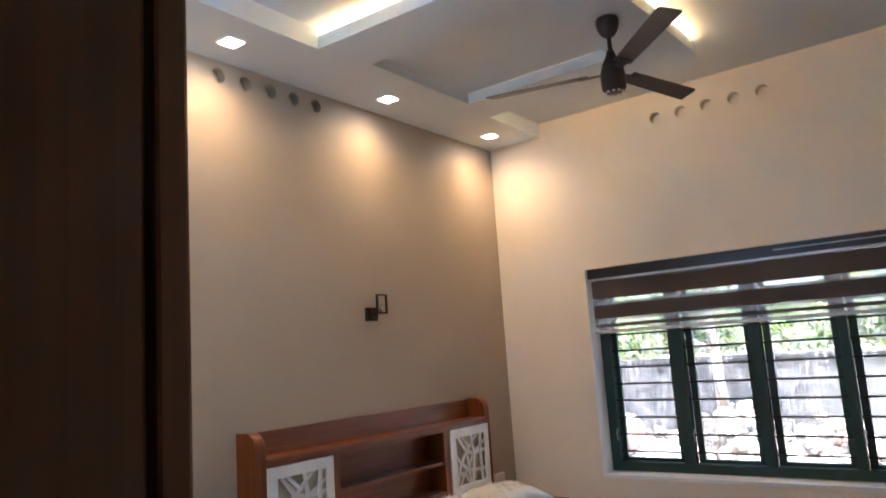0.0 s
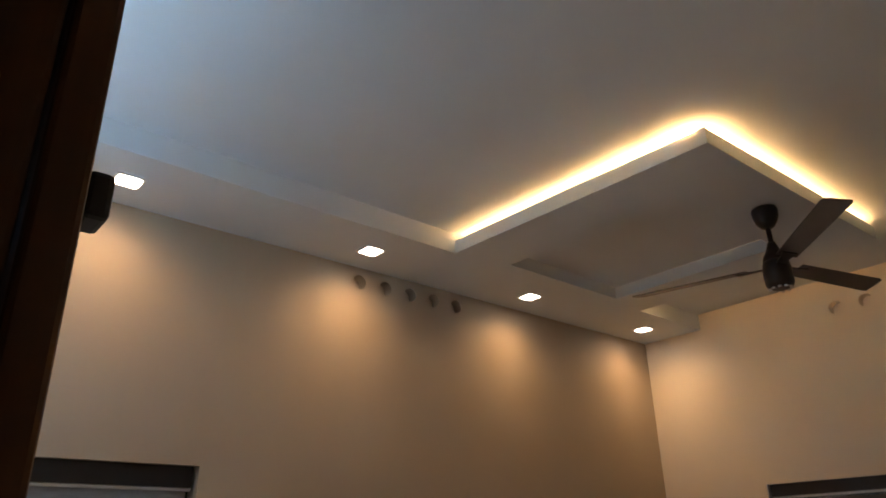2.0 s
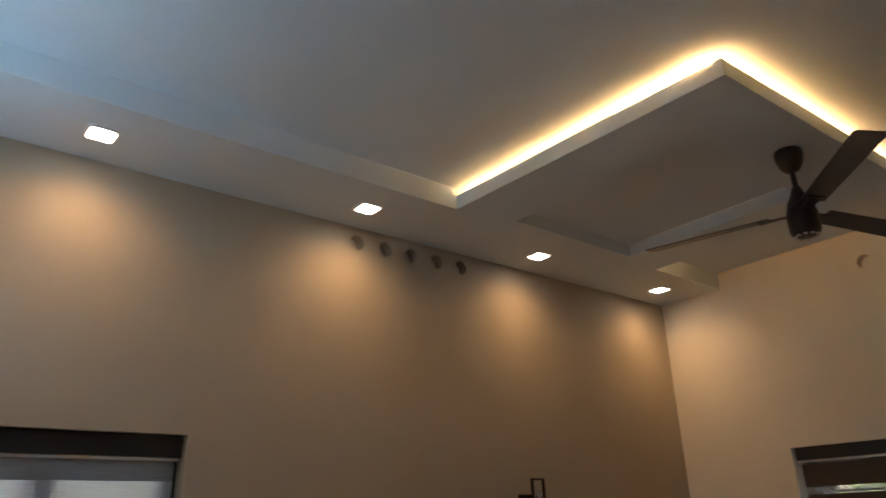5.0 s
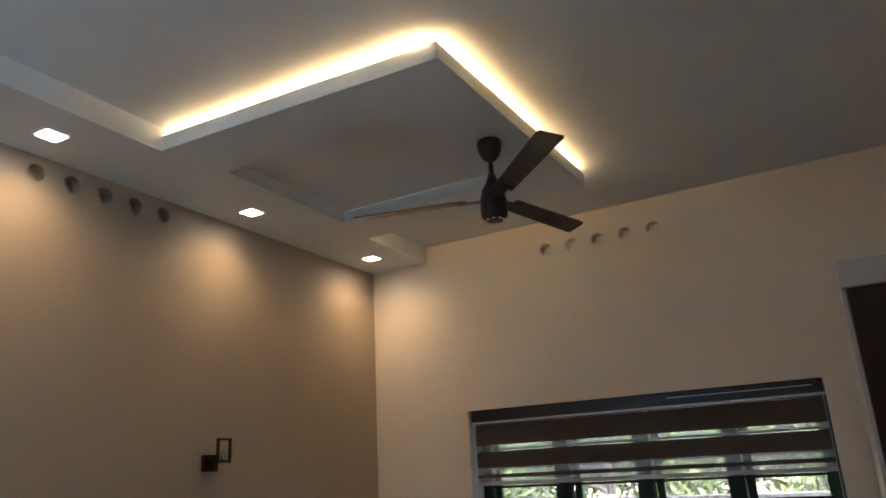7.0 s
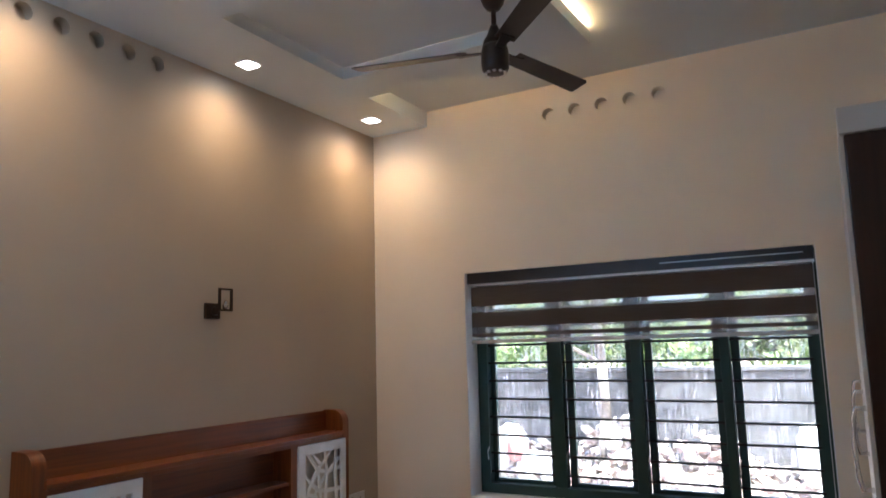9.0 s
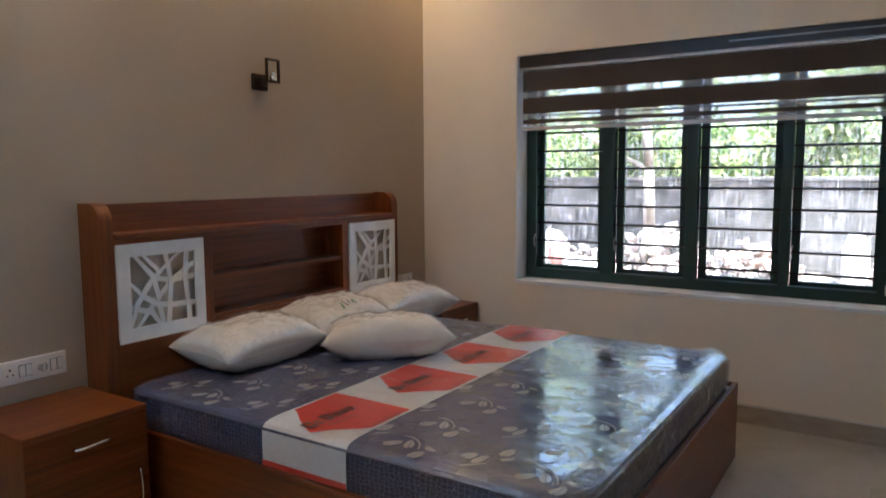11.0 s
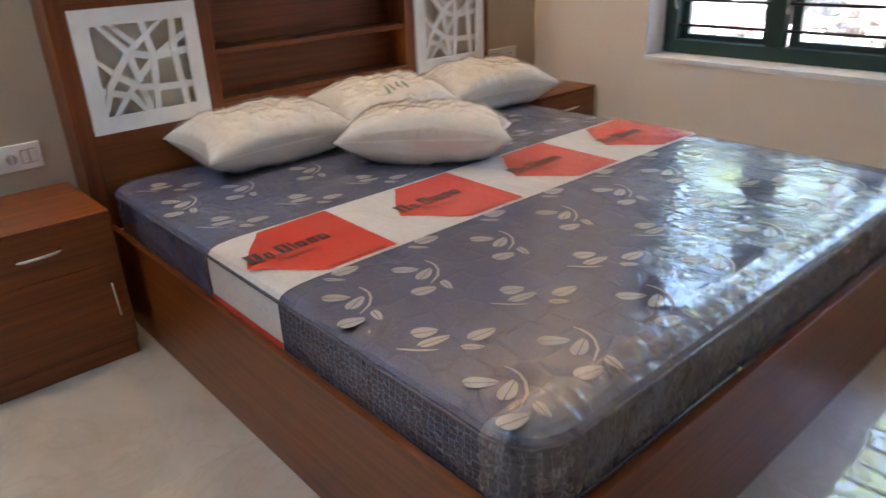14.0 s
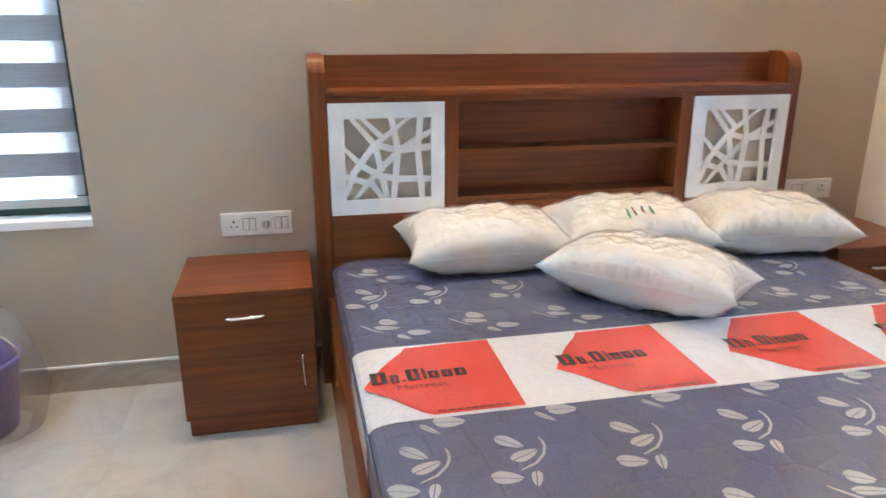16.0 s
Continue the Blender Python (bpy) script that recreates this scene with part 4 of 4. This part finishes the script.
def pillow(cx, cy, cz, turn, lean, roll, seed, lx=0.31, ly=0.20, th=0.105, tag=False):
    """A stuffed pillow in clear film, with drawn-out corners and puckered seams."""
    p = thing("pillow", (cx, cy, MATTRESS_TOP + 0.001), "white cotton pillow wrapped in clear plastic on the mattress", "pillow", "pillows on the bed")
    n = 34
    m = Matrix.Translation((cx, cy, cz)) @ Matrix.Rotation(radians(turn), 4, "Z") @ Matrix.Rotation(radians(lean), 4, "X") @ Matrix.Rotation(radians(roll), 4, "Y")

    def spot(i, j, side):
        u, v = 2 * i / n - 1, 2 * j / n - 1
        ex = lx * u * (1 - 0.12 * (1 - v * v) * abs(u) ** 4)
        ey = ly * v * (1 - 0.13 * (1 - u * u) * abs(v) ** 4)
        t = (max(0.0, 1 - abs(u) ** 2.8) ** 0.55) * (max(0.0, 1 - abs(v) ** 2.5) ** 0.55)
        w = noise.noise(Vector((u * 2.2 + seed * 7, v * 2.0, side * 3))) * 0.016 + noise.noise(Vector((u * 6 + seed, v * 6, side * 5))) * 0.012 + noise.noise(Vector((u * 15 + seed, v * 13, side * 9))) * 0.004
        w += 0.0025 * math.sin(20 * u + 3 * noise.noise(Vector((u, v, seed)))) * abs(v) ** 2
        return m @ Vector((ex, ey, side * (th * t + w * t)))

    up = (m.to_3x3() @ Vector((0, 0, 1))).normalized()
    bm = bmesh.new()
    grids = {}
    for side in (1, -1):
        for i in range(n + 1):
            for j in range(n + 1):
                rim = i in (0, n) or j in (0, n)
                if side == -1 and rim:
                    grids[side, i, j] = grids[1, i, j]
                else:
                    grids[side, i, j] = bm.verts.new(spot(i, j, side))
        for i in range(n):
            for j in range(n):
                bm.faces.new((grids[side, i, j], grids[side, i + 1, j], grids[side, i + 1, j + 1], grids[side, i, j + 1]))
    part("cover", bm, M_PILLOW, p, smooth=True)
    # loose clear film, crinkled in small facets and drawn tight at the seams
    fine, film = 84, bmesh.new()
    for side in (1, -1):
        rows = []
        for i in range(fine + 1):
            row = []
            for j in range(fine + 1):
                u, v = i / fine, j / fine
                q = spot(u * n, v * n, side)
                edge = min(u, 1 - u, v, 1 - v)
                r1 = 1 - abs(noise.noise(Vector((u * 11 + v * 5, v * 7 - u * 3, seed + side * 4)))) * 3
                r2 = 1 - abs(noise.noise(Vector((u * 34 - v * 6, v * 9, seed + side * 9)))) * 3
                lift = 0.004 + 0.005 * max(0, r1) + 0.004 * max(0, r2) + 0.004 * noise.noise(Vector((u * 26, v * 20, seed)))
                row.append(film.verts.new(q + up * side * lift * min(1.0, 0.35 + edge * 12)))
            rows.append(row)
        for a, c in zip(rows, rows[1:]):
            for j in range(fine):
                film.faces.new((a[j], c[j], c[j + 1], a[j + 1]))
    part("film_wrap", film, M_PILLOWWRAP, p, "clear crinkled plastic wrap", smooth=True).visible_shadow = False
    for sx in (-1, 1):
        for sy in (-1, 1):
            film = bmesh.new()
            a = m @ Vector((sx * lx * 0.97, sy * ly * 0.97, 0))
            b = m @ Vector((sx * (lx + 0.03), sy * (ly + 0.012), 0.004))
            c = m @ Vector((sx * lx * 0.96, sy * ly * 0.80, 0.002))
            film.faces.new([film.verts.new(q) for q in (a, b, c)])
            part("film_corner", film, M_FILM, p, "loose plastic corner")
    if tag:
        for u0, u1, mat in ((-0.045, -0.034, M_GREENPRINT), (-0.02, -0.013, M_PRINTGREY), (0.015, 0.024, M_PRINTGREY), (0.045, 0.055, M_GREENPRINT)):
            bm = bmesh.new()
            k = 6
            for a in range(k):
                quad = []
                for du, dv in ((u0, a / k), (u1, a / k), (u1, (a + 1) / k), (u0, (a + 1) / k)):
                    uu, vv = (du / lx), (-0.60 + 0.24 * dv)
                    q = spot((uu + 1) * n / 2, (vv + 1) * n / 2, 1)
                    quad.append(bm.verts.new(q + (m.to_3x3() @ Vector((0, -0.3, 1))).normalized() * 0.003))
                bm.faces.new(quad)
            part("printed_tag", bm, mat, p)
    return p


for row in PILLOWS:
    pillow(*row[:7], tag=row[7])


# ---- nightstands ----
def bow_handle(bm, a, b, out, r=0.0048):
    """A bow handle between two feet, standing out along a direction."""
    a, b, o = Vector(a), Vector(b), Vector(out)
    pts = [a, a + o * 0.8, a.lerp(b, 0.12) + o, a.lerp(b, 0.5) + o * 1.12, a.lerp(b, 0.88) + o, b + o * 0.8, b]
    return tube_along(bm, pts, r, 8)


def nightstand(y0, y1, label):
    xf, zt = 0.444, 0.52
    s = thing("nightstand", (0.22, (y0 + y1) / 2, 0), label, "nightstand", "nightstands beside the bed")
    part("body", boxed(0.016, xf - 0.018, y0 + 0.004, y1 - 0.004, 0.06, zt - 0.018, bevel=0.002), M_WOODZ, s)
    part("top", boxed(0.016, xf, y0, y1, zt - 0.018, zt, bevel=0.002), M_WOODY, s)
    part("plinth", boxed(0.03, xf - 0.004, y0 + 0.012, y1 - 0.008, 0, 0.059, bevel=0.002), M_WOODY, s)
    d = part("drawer", boxed(xf - 0.0175, xf, y0 + 0.002, y1 - 0.002, 0.3512, zt - 0.0187, bevel=0.0006), M_WOODY, s)
    mid = (y0 + y1) / 2
    part("handle", bow_handle(bmesh.new(), (xf, mid - 0.06, 0.435), (xf, mid + 0.06, 0.438), (0.022, 0, 0), 0.006), M_CHROME, d, "polished bow handle", smooth=True)
    c = part("door", boxed(xf - 0.0175, xf, y0 + 0.002, y1 - 0.002, 0.062, 0.3506, bevel=0.0006), M_WOODY, s)
    part("handle", bow_handle(bmesh.new(), (xf, y1 - 0.045, 0.165), (xf, y1 - 0.047, 0.282), (0.02, 0, 0), 0.0045), M_CHROME, c, "slim upright handle", smooth=True)
    return s


nightstand(-2.965, -2.512, "reddish-brown laminate nightstand with a drawer and cupboard")
nightstand(-0.462, -0.022, "reddish-brown laminate nightstand between bed and window wall")


def switch_plate(y0, y1, z0, z1, kind):
    p = thing("switch_plate", (0, (y0 + y1) / 2, z0), "white modular switch and socket plate on the wall", "switch plate")
    part("plate", boxed(0.0, 0.010, y0, y1, z0, z1, bevel=0.003), M_PLASTIC, p)
    zc = (z0 + z1) / 2

    def socket(yc):
        so = part("socket", boxed(0.010, 0.0125, yc - 0.024, yc + 0.024, zc - 0.024, zc + 0.024, bevel=0.001), M_PLASTIC, p)
        # dark discs stand in for the shade inside the pin holes
        holes = bmesh.new()
        for dy, dz, r in ((0, 0.012, 0.0045), (-0.010, -0.008, 0.0036), (0.010, -0.008, 0.0036)):
            rod(holes, (0.0122, yc + dy, zc + dz), (0.0132, yc + dy, zc + dz), r, 10)
        part("pin_hole_discs", holes, M_HOLESHADE, so)

    def key(yc, w=0.022):
        # dark box behind each key, standing in for the shaded gap
        part("gap", boxed(0.0098, 0.0106, yc - w / 2 - 0.0014, yc + w / 2 + 0.0014, zc - 0.0236, zc + 0.0236), M_HOLESHADE, p)
        part("rocker", boxed(0.0106, 0.0145, yc - w / 2, yc + w / 2, zc - 0.022, zc + 0.022, bevel=0.002), M_PLASTIC, p)

    if kind == "long":
        socket(y0 + 0.048)
        for yc in (y0 + 0.093, y0 + 0.117):
            key(yc)
        dial = part("dial", rod(bmesh.new(), (0.010, y0 + 0.167, zc), (0.026, y0 + 0.167, zc), 0.017, 20), M_DIAL, p, "grey round fan dial")
        part("grip", boxed(0.026, 0.031, y0 + 0.164, y0 + 0.170, zc - 0.014, zc + 0.014, bevel=0.001), M_PLASTIC, dial)
        for yc in (y0 + 0.212, y0 + 0.237):
            key(yc)
    else:
        socket(y1 - 0.05)
        for yc in (y0 + 0.05, y0 + 0.075, y0 + 0.1):
            key(yc)


switch_plate(-2.833, -2.568, 0.59, 0.68, "long")
switch_plate(-0.405, -0.165, 0.615, 0.705, "short")


# ---- wardrobe ----
def wardrobe():
    x0, y0, zt = 2.910, -2.0, 2.232
    w = thing("wardrobe", (3.25, -1.0, 0), "tall dark brown wardrobe with pale doors", "wardrobe")
    part("body", boxed(x0 + 0.018, RIGHT - 0.002, y0, -0.016, 0, zt - 0.075, bevel=0.003), M_DARKROBE, w)
    part("top_panel", boxed(x0 + 0.006, RIGHT - 0.002, y0 - 0.006, -0.016, zt - 0.073, zt, bevel=0.003), M_ROBEDOOR, w, "pale top panel")
    for a, b in ((y0 + 0.002, -1.34), (-1.335, -0.68), (-0.675, -0.018)):
        d = part("door", boxed(x0 + 0.005, x0 + 0.0165, a, b, 0.06, zt - 0.078, bevel=0.002), M_ROBEDOOR, w, "pale laminate door")
        part("handle", bow_handle(bmesh.new(), (x0 + 0.005, a + 0.05, 1.235), (x0 + 0.005, a + 0.05, 1.44), (-0.032, 0, 0), 0.007), M_CHROME, d, "chrome bow handle", smooth=True)


wardrobe()


# ---- bucket by the window ----
def bucket():
    cx, cy = 0.25, -3.69
    b = thing("bucket", (cx, cy, 0), "purple plastic bucket wrapped in clear polythene", "bucket")
    part("body", lathe(bmesh.new(), (cx, cy, 0.002), [(0.125, 0.0), (0.132, 0.01), (0.165, 0.245), (0.178, 0.25), (0.178, 0.275), (0.168, 0.275), (0.158, 0.245), (0.12, 0.02)], 36), M_PURPLE, b, smooth=True)
    arc = [(cx, cy + 0.175 * math.cos(radians(a)), 0.265 + 0.13 * math.sin(radians(a))) for a in range(0, 181, 12)]
    part("handle", tube_along(bmesh.new(), arc, 0.007, 8), M_CHROME, b, "metal carrying handle", smooth=True)
    film = bmesh.new()
    seg, rows = 40, [(0.17, 0.004), (0.225, 0.03), (0.235, 0.12), (0.225, 0.24), (0.21, 0.34), (0.16, 0.42), (0.09, 0.47)]
    rings = []
    for r, z in rows:
        ring = []
        for k in range(seg):
            a = 2 * math.pi * k / seg
            rr = r * (1 + 0.12 * noise.noise(Vector((3 * math.cos(a), 3 * math.sin(a), z * 7))))
            ring.append(film.verts.new((cx + rr * math.cos(a), cy + rr * math.sin(a), z + 0.012 * noise.noise(Vector((a * 2, z * 9, 4))) * (z > 0.01))))
        rings.append(ring)
    for a, c in zip(rings, rings[1:]):
        for k in range(seg):
            film.faces.new((a[k], a[(k + 1) % seg], c[(k + 1) % seg], c[k]))
    part("polythene", film, M_FILM, b, "crumpled clear polythene wrap", smooth=True)


bucket()


def floor_ring():
    cx, cy, r = 2.781, -1.507, 0.012
    pts = [(cx + r * math.cos(radians(a)), cy + r * math.sin(radians(a)), 0.0032) for a in range(0, 361, 20)]
    tagged(part("rubber_ring", tube_along(bmesh.new(), pts, 0.003, 6), M_BLACK, smooth=True), "small dark rubber ring lying on the floor tiles", "ring")


floor_ring()


# ---- yard outside ----
setting("ground", boxed(-60, 60, 0.26, 90, -0.75, -0.55), M_EARTH, "bare reddish yard earth", "ground")
setting("ground", boxed(-60, 60, -60, -7.2, -0.75, -0.16), M_EARTH, "bare reddish yard earth", "ground")
setting("ground", boxed(-60, -0.2, -7.2, 0.26, -0.75, -0.55), M_EARTH, "bare reddish yard earth", "ground")
yard = setting("yard_wall", boxed(-9, 12, 5.0, 5.2, -0.56, 1.27, bevel=0.02), M_YARDWALL, "weathered grey concrete yard wall", "yard wall")
part("coping", boxed(-9, 12, 4.96, 5.24, 1.27, 1.32, bevel=0.01), M_YARDWALL, yard)
side_wall = setting("yard_wall", boxed(-4.2, -4.0, -12, 4.9, -0.56, 1.3, bevel=0.02), M_YARDWALL, "weathered grey concrete yard wall", "yard wall")


def rubble():
    verts, faces = [], []
    rng = random.Random(5)
    ico = bmesh.new()
    bmesh.ops.create_icosphere(ico, subdivisions=1, radius=1)
    base = [v.co.copy() for v in ico.verts]
    tri = [[v.index for v in f.verts] for f in ico.faces]
    ico.free()
    for n in range(2300):
        x = rng.uniform(-3.2, 4.6)
        y = rng.uniform(2.9, 4.95)
        crest = 0.95 * math.exp(-((y - 4.45) / 0.75) ** 2) * (0.80 + 0.2 * math.sin(1.7 * x + 0.6) + 0.12 * math.sin(5.1 * x))
        z = -0.55 + (0.3 + crest) * rng.uniform(0.7, 1.0)
        s = 0.03 + 0.10 * rng.random() ** 2.2
        sc = Vector((s * rng.uniform(0.7, 1.4), s * rng.uniform(0.7, 1.3), s * rng.uniform(0.45, 0.8)))
        rot = Euler((rng.uniform(-0.5, 0.5), rng.uniform(-0.5, 0.5), rng.uniform(0, 6))).to_matrix()
        o = len(verts)
        for p in base:
            q = p * rng.uniform(0.75, 1.15)
            verts.append(Vector((x, y, z)) + rot @ Vector((q.x * sc.x, q.y * sc.y, q.z * sc.z)))
        faces += [[o + i for i in f] for f in tri]
    me = bpy.data.meshes.new("rubble")
    me.from_pydata(verts, [], faces)
    ob = part_of("rubble", me, M_RUBBLE)
    tagged(ob, "heap of pale broken stones along the yard wall", "rubble", kind="stuff")
    bed_ = boxed(-9, 12, 3.2, 5.0, -0.56, -0.2)
    for v in bed_.verts:
        if v.co.y < 4 and v.co.z > -0.3:
            v.co.z = -0.54
        elif v.co.z > -0.3:
            v.co.z = 0.15
    setting("bank", bed_, M_EARTH, "earth bank under the broken stones", "bank")


rubble()


def sack(x, y, z, w, d, h, turn, seed, mat=M_SACK, colour="white"):
    """A slumped woven sack."""
    bm = bmesh.new()
    bmesh.ops.create_icosphere(bm, subdivisions=4, radius=1)
    m = Matrix.Translation((x, y, z)) @ Matrix.Rotation(radians(turn), 4, "Z")
    for v in bm.verts:
        c = v.co
        q = Vector([math.copysign(abs(a) ** 0.6, a) for a in c])
        q *= 1 + 0.18 * noise.noise(c * 1.8 + Vector((seed, 0, 0))) + 0.10 * noise.noise(c * 5.0 + Vector((seed, 3, 0)))
        v.co = m @ Vector((q.x * w / 2, q.y * d / 2, q.z * h / 2))
    tagged(part("sack", bm, mat, smooth=True), colour + " woven sack slumped on the rubble", "sack")


sack(-0.95, 4.25, 0.32, 0.42, 0.4, 0.62, 10, 1)
sack(-0.55, 4.05, 0.12, 0.40, 0.36, 0.5, 40, 2)
sack(-1.45, 4.30, 0.28, 0.46, 0.4, 0.56, -15, 3)
sack(-0.72, 3.95, 0.40, 0.22, 0.2, 0.26, 60, 5, M_REDSACK, "faded red")
sack(-1.2, 3.98, 0.22, 0.2, 0.2, 0.22, 20, 6, M_REDSACK, "faded red")
sack(-0.25, 3.9, 0.16, 0.3, 0.24, 0.3, 20, 7)
sack(2.42, 4.35, 0.42, 0.24, 0.3, 0.6, 5, 4)


def leafy(name, x, y, trunk_h, spread, centre_z, count, seed, label, stem=0.06, leaf=0.07):
    rng = random.Random(seed)
    t = thing(name, (x, y, -0.55), label, "tree")
    bm = bmesh.new()
    pts = [(x + 0.05 * math.sin(2.1 * k + seed), y + 0.04 * math.cos(1.7 * k), -0.55 + trunk_h * k / 6) for k in range(7)]
    for k in range(6):
        rod(bm, pts[k], pts[k + 1], stem * (1 - 0.09 * k), 10, stem * (1 - 0.09 * (k + 1)))
    for k in range(7):
        a = rng.uniform(0, 6.28)
        s = pts[rng.randint(3, 6)]
        rod(bm, s, (s[0] + spread * 0.7 * math.cos(a), s[1] + spread * 0.7 * math.sin(a), s[2] + rng.uniform(0.2, 0.9)), stem * 0.35, 6, stem * 0.1)
    part("trunk", bm, M_BARK, t, smooth=True)
    verts, faces = [], []
    blobs = [(rng.gauss(0, 0.45) * spread, rng.gauss(0, 0.4) * spread, rng.gauss(0, 0.32) * spread) for _ in range(26)]
    for n in range(count):
        b = rng.choice(blobs)
        c = Vector((x + b[0] + rng.gauss(0, 0.16) * spread, y + b[1] + rng.gauss(0, 0.16) * spread, centre_z + b[2] + rng.gauss(0, 0.14) * spread))
        if c.y < 5.35 and name == "shrub":
            c.y = 5.35 + rng.random() * 0.6
        e = Euler((rng.uniform(-1.2, 1.2), rng.uniform(-1.2, 1.2), rng.uniform(0, 6.3))).to_matrix()
        s = leaf * rng.uniform(0.6, 1.4)
        o = len(verts)
        verts += [c + e @ Vector(p) * s for p in ((-1, 0, 0), (-0.2, -0.42, 0.1), (1, 0, -0.1), (-0.2, 0.42, 0.1))]
        faces.append((o, o + 1, o + 2, o + 3))
    me = bpy.data.meshes.new("crown")
    me.from_pydata(verts, [], faces)
    part_of("crown", me, M_LEAF, t)


leafy("tree", 0.30, 4.15, 3.9, 1.7, 3.6, 3500, 3, "slender yard tree with a grey trunk before the wall", 0.08)
leafy("tree", 3.6, 7.5, 3.2, 1.9, 2.9, 4200, 4, "leafy green tree behind the yard wall", 0.1, 0.09)
leafy("tree", -3.4, 8.0, 3.4, 2.2, 3.0, 4200, 6, "leafy green tree behind the yard wall", 0.1, 0.09)
for k in range(8):
    leafy("shrub", -5.2 + 1.45 * k, 6.3 + 0.3 * (k % 3), 1.7, 0.95, 1.55 + 0.25 * (k % 2), 2300, 20 + k, "bright green shrub growing behind the yard wall", 0.03, 0.075)
for k in range(4):
    leafy("tree", -6.5, -6.0 + 2.2 * k, 2.8, 1.4, 2.2, 2200, 40 + k, "leafy green tree beyond the side wall", 0.07, 0.09)


# ---- floor tiles, last ----
def tiles():
    sx, sy, gap = 0.8, 0.8, 0.0007
    shapes = {}
    xs = [-0.0, 0.35, 1.15, 1.95, 2.75, 3.55]
    ys = [BACK - 0.2 - 0.8 * k for k in range(3, 0, -1)] + [BACK - 0.2] + [-4.0, -3.2, -2.4, -1.6, -0.8, 0.0]
    for x0, x1 in zip(xs, xs[1:]):
        for y0, y1 in zip(ys, ys[1:]):
            w, d = round(x1 - x0 - gap, 4), round(y1 - y0 - gap, 4)
            if (w, d) not in shapes:
                bm = boxed(-w / 2, w / 2, -d / 2, d / 2, -0.003, 0.0)
                me = bpy.data.meshes.new("tile")
                bm.to_mesh(me)
                bm.free()
                shapes[w, d] = me
            part_of("tile", shapes[w, d], M_TILE, floor, at=((x0 + x1) / 2, (y0 + y1) / 2, 0))


tiles()
